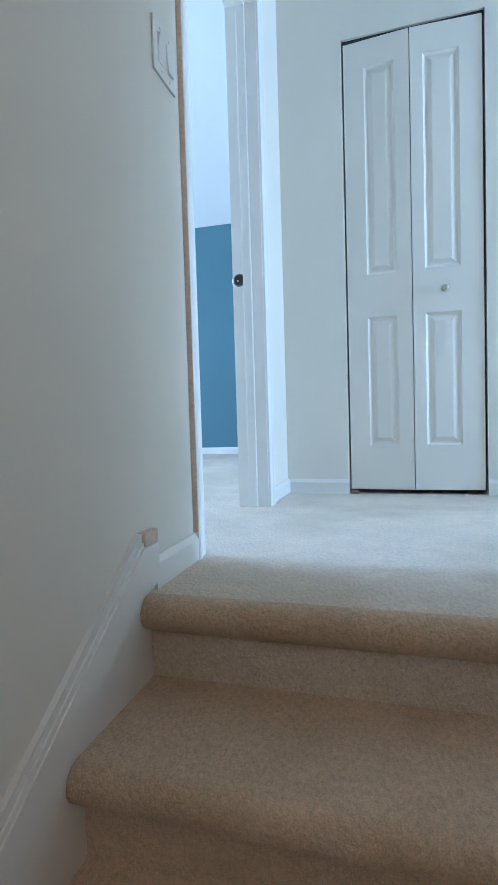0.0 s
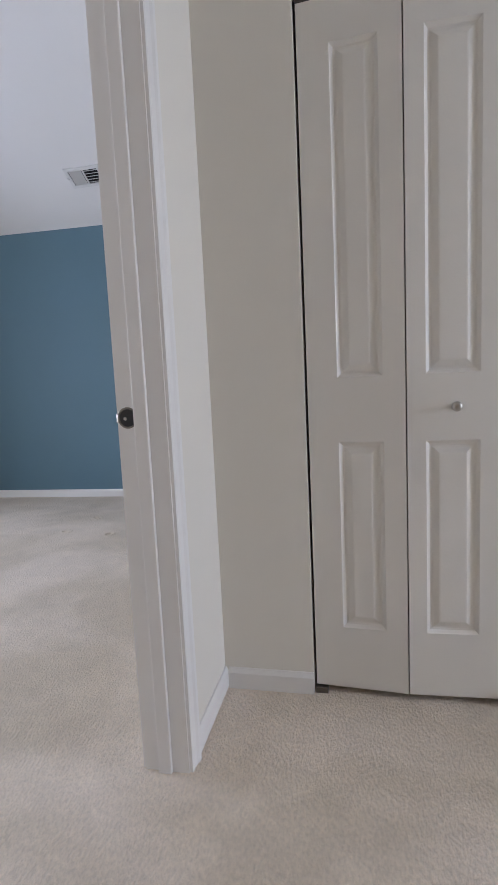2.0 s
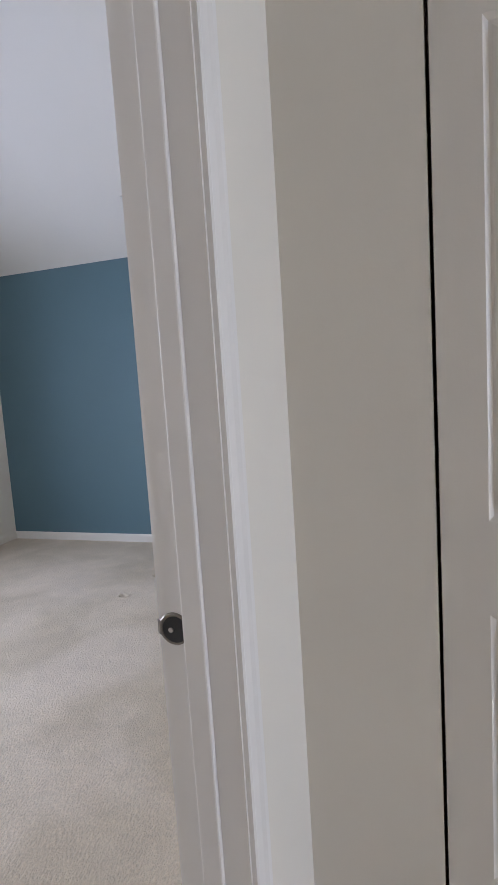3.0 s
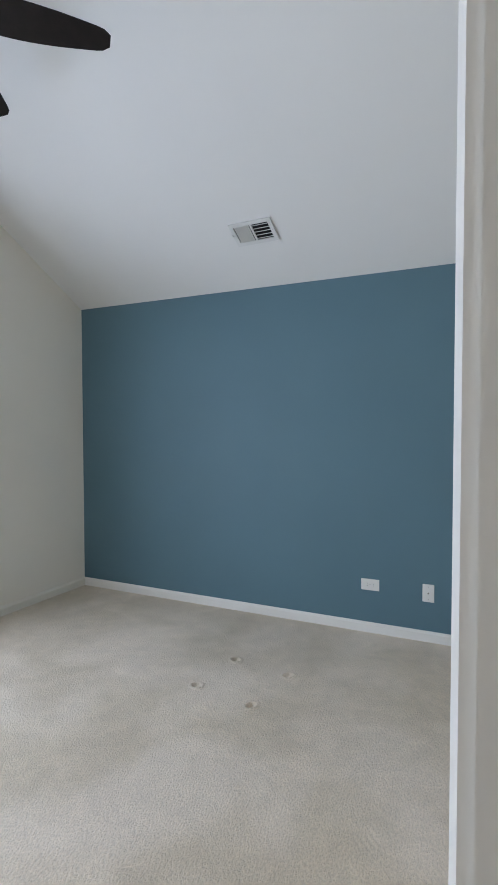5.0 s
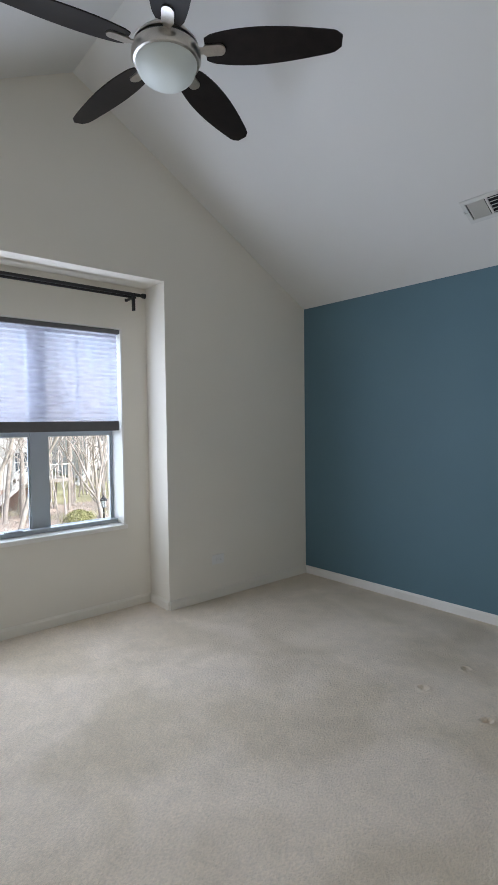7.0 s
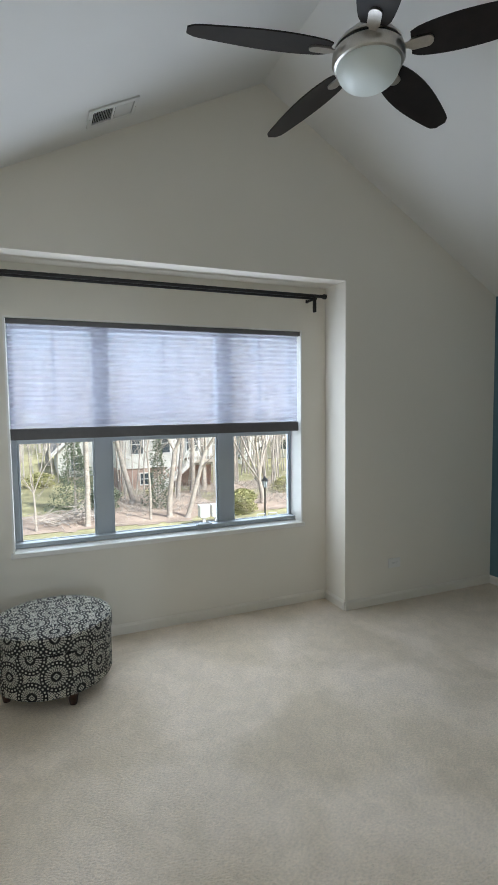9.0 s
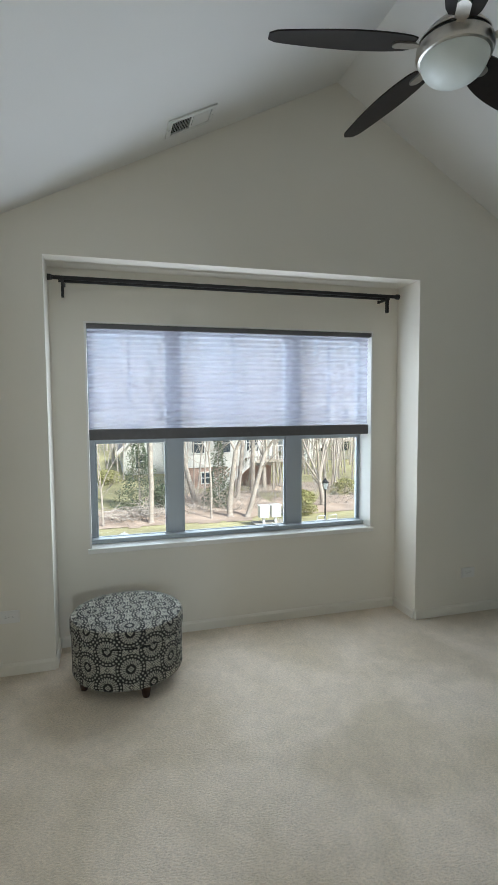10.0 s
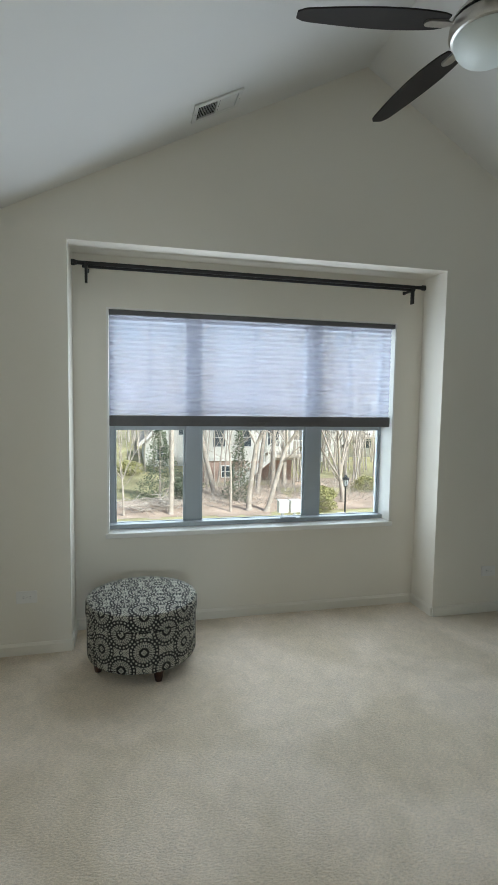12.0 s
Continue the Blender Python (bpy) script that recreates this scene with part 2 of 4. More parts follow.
GRASS = material("winter_lawn", (0.40, 0.37, 0.20), 0.95, vary=0.30, scale=0.25, fine=0.25, fine_scale=9.0, bump=0.5, bump_scale=14.0)
MULCH = material("leaf_litter", (0.46, 0.36, 0.285), 0.95, vary=0.25, scale=0.8, fine=0.3, fine_scale=12.0, bump=0.6, bump_scale=14.0)
BARK = material("grey_bark", (0.43, 0.38, 0.33), 0.9, vary=0.25, scale=3.0, fine=0.2, fine_scale=25.0, bump=0.5, bump_scale=30.0)
TWIG = material("pale_twigs", (0.50, 0.45, 0.40), 0.9, vary=0.2, scale=1.0)
NEEDLE = material("evergreen_leaf", (0.13, 0.16, 0.10), 0.8, vary=0.35, scale=2.0)
BUSHLEAF = material("yellow_green_leaf", (0.36, 0.35, 0.15), 0.8, vary=0.3, scale=2.0)
SIDING = material("white_siding", (0.74, 0.73, 0.69), 0.6, vary=0.03, scale=0.6)
ROOF = material("grey_shingles", (0.30, 0.29, 0.285), 0.9, vary=0.15, scale=1.5, fine=0.2, fine_scale=10.0)
BRICK = material("red_brick", (0.45, 0.32, 0.27), 0.9, vary=0.15, scale=3.0, fine=0.2, fine_scale=14.0)
HOUSEGLASS = material("house_window_glass", (0.06, 0.075, 0.09), 0.08, vary=0.1, scale=1.0)
SIGNWHITE = material("sign_white", (0.72, 0.72, 0.70), 0.5, vary=0.02)
LANTERN = material("lantern_black", (0.02, 0.02, 0.022), 0.5, vary=0.1)
LANTERNGLASS = material("lantern_pane", (0.55, 0.60, 0.66), 0.15, vary=0.05)
DECK = material("weathered_deck_wood", (0.40, 0.36, 0.31), 0.85, vary=0.12, scale=2.0)

# ---- building helpers ----
def box(bm, x0, x1, y0, y1, z0, z1, bevel=0.0):
    vs = [bm.verts.new((x, y, z)) for x in (x0, x1) for y in (y0, y1) for z in (z0, z1)]
    fs = [bm.faces.new([vs[i] for i in q]) for q in ((0, 1, 3, 2), (4, 6, 7, 5), (0, 4, 5, 1), (2, 3, 7, 6), (0, 2, 6, 4), (1, 5, 7, 3))]
    if bevel:
        es = list({e for f in fs for e in f.edges})
        bmesh.ops.bevel(bm, geom=es, offset=bevel, segments=2, affect="EDGES", profile=0.5)
    return bm


def prism(bm, pts, axis, a, b):
    """Extrude a polygon of 2D points along axis from a to b."""
    def at(p, v):
        return {"x": (v, p[0], p[1]), "y": (p[0], v, p[1]), "z": (p[0], p[1], v)}[axis]
    lo = [bm.verts.new(at(p, a)) for p in pts]
    hi = [bm.verts.new(at(p, b)) for p in pts]
    bm.faces.new(lo)
    bm.faces.new(hi[::-1])
    for i in range(len(pts)):
        j = (i + 1) % len(pts)
        bm.faces.new((lo[j], lo[i], hi[i], hi[j]))
    return bm


def tube(bm, p, q, r0, r1, sides=8, caps=True):
    p, q = Vector(p), Vector(q)
    turn = (q - p).to_track_quat("Z", "Y")
    ring = [Vector((math.cos(2 * math.pi * i / sides), math.sin(2 * math.pi * i / sides), 0)) for i in range(sides)]
    a = [bm.verts.new(p + turn @ (v * r0)) for v in ring]
    b = [bm.verts.new(q + turn @ (v * r1)) for v in ring]
    for i in range(sides):
        j = (i + 1) % sides
        bm.faces.new((a[i], a[j], b[j], b[i]))
    if caps:
        bm.faces.new(a[::-1])
        bm.faces.new(b)
    return bm


def lathe(bm, profile, centre=(0, 0, 0), sides=48):
    """Turn (radius, z) points round the vertical through centre."""
    rings = []
    for r, z in profile:
        if r < 1e-6:
            rings.append([bm.verts.new((centre[0], centre[1], centre[2] + z))])
        else:
            rings.append([bm.verts.new((centre[0] + r * math.cos(2 * math.pi * i / sides), centre[1] + r * math.sin(2 * math.pi * i / sides), centre[2] + z)) for i in range(sides)])
    for a, b in zip(rings, rings[1:]):
        for i in range(sides):
            j = (i + 1) % sides
            if len(a) == 1 and len(b) == 1:
                continue
            if len(a) == 1:
                bm.faces.new((a[0], b[j], b[i]))
            elif len(b) == 1:
                bm.faces.new((a[i], a[j], b[0]))
            else:
                bm.faces.new((a[i], a[j], b[j], b[i]))
    return bm


def mesh_of(name, bm, mat, smooth=None):
    bmesh.ops.recalc_face_normals(bm, faces=bm.faces[:])
    me = bpy.data.meshes.new(name)
    bm.to_mesh(me)
    bm.free()
    me.materials.append(mat)
    if smooth:
        me.shade_smooth()
        me.set_sharp_from_angle(angle=radians(smooth))
    return me


def part(name, bm, mat, parent, label="", smooth=None):
    ob = new(name, mesh_of(name, bm, mat, smooth))
    if parent:
        ob.parent = parent
    return tagged(ob, label) if label else ob


def setting(name, bm, mat, label, smooth=None):
    return tagged(new(name, mesh_of(name, bm, mat, smooth)), label, kind="structure")


def thing(name, label, category, at=(0, 0, 0), group=""):
    e = new(name)
    e.location = at
    return tagged(e, label, category, group)


B = bmesh.new

# ---- plan, in metres; z = 0 is the upper floor ----
WX, WB = -1.98, -2.266          # window wall and the back of its recess
EX0, EX1 = 1.41, 1.53          # wall between bedroom and hall
NY, SY = 6.537, 1.90           # blue wall at the window side, wall behind
NYE = 6.659                    # blue wall at the hall side: skewed slightly to fit the camera's view
EAVE, RIDGE_Y, RIDGE_Z = 2.46, 4.40, 3.71
SS = (RIDGE_Z - EAVE) / (RIDGE_Y - SY)
SKEW = (NYE - NY) / (1.41 + 1.98)


def north(x):
    """y of the blue wall's face at x."""
    return NY + SKEW * (x + 1.98)


AY0, AY1, AZ = 2.545, 5.05, 2.474
WY0, WY1, WZ0, WZ1 = 2.755, 4.84, 0.650, 2.145
DY0, DY1, DZ = 2.624, 3.372, 2.04
CY = 3.770                     # closet wall
CX0, CX1, CZ = 1.828, 2.434, 2.085
RISE, RUN, NOSE = 0.185, 0.262, 2.282
SX1 = 2.56
HX1 = 7.00

# bedroom walls
b = B()
prism(b, [(SY - 0.12, -0.1), (AY0, -0.1), (AY0, AZ), (AY1, AZ), (AY1, -0.1), (NY + 0.12, -0.1), (NY + 0.12, EAVE + 0.0), (RIDGE_Y, RIDGE_Z + 0.04), (SY - 0.12, EAVE + 0.0)], "x", WX - 0.10, WX)
setting("wall_west", b, WALL, "cream painted gable wall round the window recess")
b = B()
OUT = [(AY0 - 0.1, -0.1), (AY1 + 0.1, -0.1), (AY1 + 0.1, AZ + 0.1), (AY0 - 0.1, AZ + 0.1)]
INN = [(WY0, WZ0 - 0.035), (WY1, WZ0 - 0.035), (WY1, WZ1), (WY0, WZ1)]
ring = [[b.verts.new((x, y, z)) for y, z in loop] for x in (WB, WB - 0.26) for loop in (OUT, INN)]
for i in range(4):
    j = (i + 1) % 4
    for p, q in ((0, 1), (2, 3), (0, 2), (1, 3)):
        b.faces.new((ring[p][i], ring[p][j], ring[q][j], ring[q][i]))
setting("wall_recess_back", b, WALL, "cream painted wall round the triple window")
b = B()
prism(b, [(AY0 - 0.1, -0.1), (AY0, -0.1), (AY0, AZ), (AY1, AZ), (AY1, -0.1), (AY1 + 0.1, -0.1), (AY1 + 0.1, AZ + 0.1), (AY0 - 0.1, AZ + 0.1)], "x", WB, WX - 0.10)
setting("wall_recess_sides", b, WALL, "cream painted cheeks and soffit of the recess")
b = B()
prism(b, [(WX - 0.12, north(WX - 0.12)), (EX1, north(EX1)), (EX1, north(EX1) + 0.12), (WX - 0.12, north(WX - 0.12) + 0.12)], "z", -0.1, EAVE)
setting("wall_north", b, BLUE, "slate blue painted accent wall")
b = B()
box(b, WX - 0.12, EX0, SY - 0.12, SY, -0.1, EAVE)
setting("wall_south", b, WALL, "plain cream painted wall")
b = B()
prism(b, [(-2.62, -2.8), (DY0 - 0.018, -2.8), (DY0 - 0.018, DZ + 0.018), (DY1 + 0.018, DZ + 0.018), (DY1 + 0.018, -0.1), (NYE, -0.1), (NYE, EAVE), (RIDGE_Y, RIDGE_Z + 0.04), (SY, EAVE + 0.02), (-2.62, EAVE + 0.02)], "x", EX0, EX1)
setting("wall_hall", b, WALL, "off-white painted wall with the bedroom doorway")
# vaulted ceiling
b = B()
T = 0.12
prism(b, [(SY - 0.3, EAVE - 0.3 * SS), (RIDGE_Y, RIDGE_Z), (RIDGE_Y, RIDGE_Z + T), (SY - 0.3, EAVE - 0.3 * SS + T)], "x", WX - 0.2, EX1 + 0.02)
rows = []
for i in range(25):
    x = WX - 0.2 + (EX1 + 0.02 - WX + 0.2) * i / 24
    f = 1 + 0.3 / (north(x) - RIDGE_Y)
    ye, ze = RIDGE_Y + (north(x) - RIDGE_Y) * f, RIDGE_Z + (EAVE - RIDGE_Z) * f
    rows.append([b.verts.new(v) for v in ((x, RIDGE_Y, RIDGE_Z), (x, ye, ze), (x, ye, ze + T), (x, RIDGE_Y, RIDGE_Z + T))])
for p, q in zip(rows, rows[1:]):
    for i in range(4):
        j = (i + 1) % 4
        b.faces.new((p[i], p[j], q[j], q[i]))
b.faces.new(rows[0])
b.faces.new(rows[-1][::-1])
setting("ceiling", b, CEIL, "white vaulted ceiling with a ridge")

# hall and stairwell walls
b = B()
box(b, EX1, CX0, CY, CY + 0.11, -0.1, EAVE + 0.02)
box(b, CX1, HX1, CY, CY + 0.11, -0.1, EAVE + 0.02)
box(b, CX0, CX1, CY, CY + 0.11, CZ, EAVE + 0.02)
setting("wall_closet", b, WALL, "off-white painted hall wall with the closet opening")
b = B()
box(b, EX1, 3.4, CY + 0.65, CY + 0.72, -0.1, EAVE)
box(b, 3.33, 3.4, CY + 0.11, CY + 0.65, -0.1, EAVE)
setting("wall_closet_inside", b, WALL, "plain wall inside the closet")
b = B()
# unseen square opening, made up to let the warm fill lamp in
for y0, y1, z0, z1 in ((-2.62, -0.1, -2.8, EAVE + 0.02), (0.5, 2.62, -2.8, EAVE + 0.02), (-0.1, 0.5, -2.8, 1.1), (-0.1, 0.5, 1.7, EAVE + 0.02)):
    box(b, SX1, SX1 + 0.12, y0, y1, z0, z1)
box(b, SX1 + 0.12, HX1, 2.50, 2.62, -0.1, EAVE + 0.02)
setting("wall_stairwell", b, WALL, "off-white painted stairwell wall")
b = B()
for y0, y1, z0, z1 in ((2.50, 2.68, -0.1, EAVE), (3.40, CY + 0.11, -0.1, EAVE), (2.68, 3.40, -0.1, 0.85), (2.68, 3.40, 2.15, EAVE)):
    box(b, HX1, HX1 + 0.12, y0, y1, z0, z1)
setting("wall_east", b, WALL, "plain hall end wall with a window opening")
b = B()
box(b, EX1, SX1, -2.74, -2.62, -2.8, EAVE)
setting("wall_foyer", b, WALL, "plain wall closing the foyer below")
b = B()
box(b, EX1, HX1 + 0.12, 2.18, CY + 0.72, EAVE + 0.02, EAVE + 0.12)
box(b, EX1, SX1 + 0.12, -2.74, 2.18, EAVE + 0.02, EAVE + 0.12)
setting("ceiling_hall", b, CEIL, "plain white hall ceiling")

# ---- floors ----
DENTS = ((-0.098, 5.467), (0.262, 5.420), (-0.051, 5.834), (0.311, 5.796))


def room_floor():
    """Carpeted floor with the four dents that furniture feet have left in the pile."""
    b = B()

    def lines(lo, hi, centres, also=()):
        v = set(also) | {round(lo + (hi - lo) * i / 60, 4) for i in range(61)}
        for c in centres:
            v |= {round(c + 0.006 * k, 4) for k in range(-9, 10)}
        return sorted(v)
    xs, ys = lines(WB, EX1, [d[0] for d in DENTS], (WX - 0.02, EX0 + 0.02)), lines(SY, NYE + 0.02, [d[1] for d in DENTS])

    def depth(x, y):
        z = 0.0
        for dx, dy in DENTS:
            r = math.hypot(x - dx, y - dy) * (1 + 0.08 * math.sin(2 * math.atan2(y - dy, x - dx) + dx * 9))
            z -= 0.020 * math.exp(-(r / 0.020) ** 4)
            z += 0.006 * math.exp(-((r - 0.034) / 0.011) ** 2)
        return z
    grid = [[b.verts.new((x, y, depth(x, y))) for y in ys] for x in xs]
    for i in range(len(xs) - 1):
        for j in range(len(ys) - 1):
            if xs[i + 1] < WX - 0.015 and (ys[j] < AY0 - 0.09 or ys[j + 1] > AY1 + 0.09):
                continue
            if xs[i] > EX0 + 0.015 and (ys[j] < DY0 - 0.09 or ys[j + 1] > DY1 + 0.09):
                continue
            b.faces.new((grid[i][j], grid[i + 1][j], grid[i + 1][j + 1], grid[i][j + 1]))
    return b


setting("floor", room_floor(), CARPET, "beige cut-pile carpet with brushed patches and furniture dents", 60)
b = B()
box(b, WB - 0.1, EX0 - 0.002, SY - 0.1, NYE + 0.1, -0.25, -0.03)
setting("floor_slab", b, DARK, "floor structure under the carpet")
b = B()
box(b, EX1, HX1, NOSE + 0.012, CY + 0.65, -0.22, 0.0)
setting("floor_hall", b, CARPET, "beige cut-pile carpet on the landing")


def stairs():
    """Carpeted flight: one continuous carpet wrapped over rounded nosings."""
    b = B()
    pts = []
    n = 14
    for k in range(n):
        y, z = NOSE - k * RUN, -k * RISE
        r = 0.036
        if k == 0:
            pts.append((y + 0.012, z))
        for a in range(0, 8):
            t = radians(90 + 180 * a / 7)
            pts.append((y + r * math.cos(t), z - r + r * math.sin(t)))
        pts.append((y + 0.012, z - 2 * r - 0.012))
        pts.append((y + 0.014, z - RISE + 0.006))
        pts.append((y + 0.006, z - RISE + 0.0))
    pts.append((-2.62, -n * RISE))
    seg = [EX1 + (SX1 - EX1) * i / 8 for i in range(9)]
    rows = [[b.verts.new((x, y, z)) for y, z in pts] for x in seg]
    for i in range(8):
        for j in range(len(pts) - 1):
            b.faces.new((rows[i][j], rows[i][j + 1], rows[i + 1][j + 1], rows[i + 1][j]))
    return b


setting("stairs", stairs(), SHADEDCARPET, "stair flight in carpet coloured browner for the stairwell's shade, with rounded nosings", 80)
b = B()
box(b, EX1, SX1, -2.62, 2.3, -2.95, -14 * RISE - 0.03)
setting("floor_foyer", b, DARK, "foyer floor structure below the stairs")


# ---- trim ----
def baseboard_profile(h=0.070, t=0.013):
    return [(0, 0), (t, 0), (t, h * 0.78), (t * 0.75, h * 0.86), (t * 0.55, h * 0.93), (t * 0.35, h), (0, h)]


def baseboard(name, p, q, normal, mat=None, lift=0.0):
    """A moulded board along the wall from p to q, proud towards normal."""
    b = B()
    p, q, nv = Vector((*p, 0)), Vector((*q, 0)), Vector((*normal, 0))
    prof = baseboard_profile()
    a = [b.verts.new(p + nv * u + Vector((0, 0, max(v, lift)))) for u, v in prof]
    c = [b.verts.new(q + nv * u + Vector((0, 0, max(v, lift)))) for u, v in prof]
    b.faces.new(a)
    b.faces.new(c[::-1])
    for i in range(len(prof)):
        j = (i + 1) % len(prof)
        b.faces.new((a[i], c[i], c[j], a[j]))
    return setting(name, b, mat or TRIM, "painted moulded baseboard" if mat else "white painted moulded baseboard")


baseboard("baseboard", (WX, NY), (EX0, north(EX0)), (SKEW, -1))
baseboard("baseboard", (WX, AY1 + 0.0), (WX, NY - 0.013), (1, 0), CREAMTRIM)
baseboard("baseboard", (WX, SY), (WX, AY0), (1, 0), CREAMTRIM)
baseboard("baseboard", (WB, AY0 + 0.013), (WB, AY1 - 0.013), (1, 0), CREAMTRIM)
baseboard("baseboard", (WB, AY0), (WX, AY0), (0, 1), CREAMTRIM)
baseboard("baseboard", (WB, AY1), (WX, AY1), (0, -1), CREAMTRIM)
baseboard("baseboard", (EX1 + 0.013, CY), (CX0, CY), (0, -1))
baseboard("baseboard", (CX1, CY), (HX1, CY), (0, -1))
baseboard("baseboard", (EX1, DY1 + 0.062), (EX1, CY), (1, 0), None, 0.007)
baseboard("baseboard", (EX1, 2.319), (EX1, DY0 - 0.062), (1, 0))
baseboard("baseboard", (EX0, SY), (EX0, DY0 - 0.062), (-1, 0))
baseboard("baseboard", (EX0, DY1 + 0.062), (EX0, NYE), (-1, 0))

# sloped skirt board beside the stairs: a thin board under a thicker moulded cap, with its upright end on the landing
b = B()
k = RISE / RUN


def skirt_line(y, drop):
    return 0.136 + k * (y - 2.249) - drop


E0, E1, LOW = 2.249, 2.316, -2.0
prism(b, [(E1, 0.0), (E1, 0.06), (E0, 0.06), (LOW, skirt_line(LOW, 0.08)), (LOW, skirt_line(LOW, 0.42)), (E1, -0.30)], "x", EX1, EX1 + 0.006)
for d0, d1, t in ((0.0, 0.018, 0.012), (0.018, 0.030, 0.016), (0.030, 0.118, 0.020)):
    prism(b, [(E1, 0.136 - d0), (E0, 0.136 - d0), (LOW, skirt_line(LOW, d0)), (LOW, skirt_line(LOW, d1)), (E0, 0.136 - d1), (E1, 0.136 - d1)], "x", EX1, EX1 + t)
setting("trim_stair_skirt", b, TRIM, "white painted sloping stair skirt board")
b = B()
box(b, EX1 + 0.001, EX1 + 0.0213, E0 + 0.006, E1 - 0.003, 0.108, 0.138, 0.003)
setting("trim_skirt_end", b, TANEDGE, "tan patch on the skirt board's end")

# door casing profile: width away from the opening, proud of the wall
CASING = [(0.0, 0.0), (0.0, 0.009), (0.006, 0.011), (0.012, 0.009), (0.030, 0.012), (0.040, 0.016), (0.052, 0.017), (0.057, 0.014), (0.057, 0.0)]


def casing(name, x, out):
    """Mitred casing round the doorway on one wall face; out is the wall's outward direction along x."""
    b = B()
    e = 0.005
    path = [((DY0 - e), 0.0, -1, 0), ((DY0 - e), DZ + e, -1, 1), ((DY1 + e), DZ + e, 1, 1), ((DY1 + e), 0.0, 1, 0)]
    rings = []
    for y, z, sy, sz in path:
        rings.append([b.verts.new((x + out * d, y + sy * w, z + sz * w)) for w, d in CASING])
    for a, c in zip(rings, rings[1:]):
        for i in range(len(CASING)):
            j = (i + 1) % len(CASING)
            b.faces.new((a[i], a[j], c[j], c[i]))
    b.faces.new(rings[0])
    b.faces.new(rings[-1][::-1])
    return setting(name, b, TRIM, "white painted moulded door casing")


casing("trim_casing_hall", EX1, 1)
casing("trim_casing_bedroom", EX0, -1)
b = B()
box(b, EX1, EX1 + 0.0150, DY0 - 0.0665, DY0 - 0.0622, 0.074, DZ + 0.06, 0.001)
setting("trim_casing_edge", b, TANEDGE, "tan strip along the outer edge of the door casing")
# jamb lining and stop
door = tagged(new("door_1"), "white painted door frame without its leaf in view", kind="structure")
b = B()
box(b, EX0 - 0.001, EX1 + 0.001, DY1, DY1 + 0.017, 0, DZ + 0.017)
part("jamb", b, TRIM, door)
b = B()
box(b, EX0 - 0.001, EX1 + 0.001, DY0 - 0.017, DY0, 0, DZ + 0.017)
part("jamb", b, TRIM, door)
b = B()
box(b, EX0 - 0.001, EX1 + 0.001, DY0, DY1, DZ, DZ + 0.017)
part("head_jamb", b, TRIM, door)
for y0, y1 in ((DY1 - 0.012, DY1), (DY0, DY0 + 0.012)):
    b = B()
    box(b, EX0 + 0.040, EX0 + 0.076, y0, y1, 0, DZ, 0.003)
    part("door_stop", b, TRIM, door)
b = B()
box(b, EX0 + 0.040, EX0 + 0.076, DY0 + 0.012, DY1 - 0.012, DZ - 0.012, DZ, 0.003)
part("door_stop", b, TRIM, door)

# round dished strike with a small lip
sp = thing("strike_plate", "round dished dark metal strike set in the door jamb", "strike plate")
SZ, SXC = 0.944, EX0 + 0.021
b = B()
lathe(b, [(0.0, 0.0), (0.0265, 0.0), (0.0265, 0.0016), (0.0245, 0.0034), (0.0215, 0.0034), (0.0195, 0.0012), (0.0, 0.0012)], sides=36)
pl = part("plate", b, BRASS, sp, smooth=35)
pl.matrix_basis = pose(SXC, DY1, SZ, 90, 0, 0)
b = B()
lathe(b, [(0.0, 0.0013), (0.0215, 0.0037), (0.0185, 0.0028), (0.010, 0.0017), (0.0, 0.0016)], sides=32)
dish = part("latch_hole", b, SLOT, sp, "dark latch recess", 35)
dish.matrix_basis = pose(SXC + 0.002, DY1, SZ, 90, 0, 0)
b = B()
lathe(b, [(0.0, 0.0016), (0.0045, 0.0016), (0.0040, 0.0034), (0.0, 0.0038)], sides=14)
sc = part("screw", b, NICKEL, sp, smooth=35)
sc.matrix_basis = pose(SXC - 0.006, DY1, SZ - 0.002, 90, 0, 0)
b = B()
prism(b, [(EX0 + 0.006, DY1 - 0.0022), (EX0 - 0.004, DY1 - 0.0028), (EX0 - 0.010, DY1 + 0.002), (EX0 - 0.012, DY1 + 0.006), (EX0 - 0.0105, DY1 + 0.006), (EX0 - 0.008, DY1 + 0.002), (EX0 - 0.003, DY1 - 0.0005), (EX0 + 0.006, DY1)], "z", SZ - 0.011, SZ + 0.011)
part("lip", b, BRASS, sp)


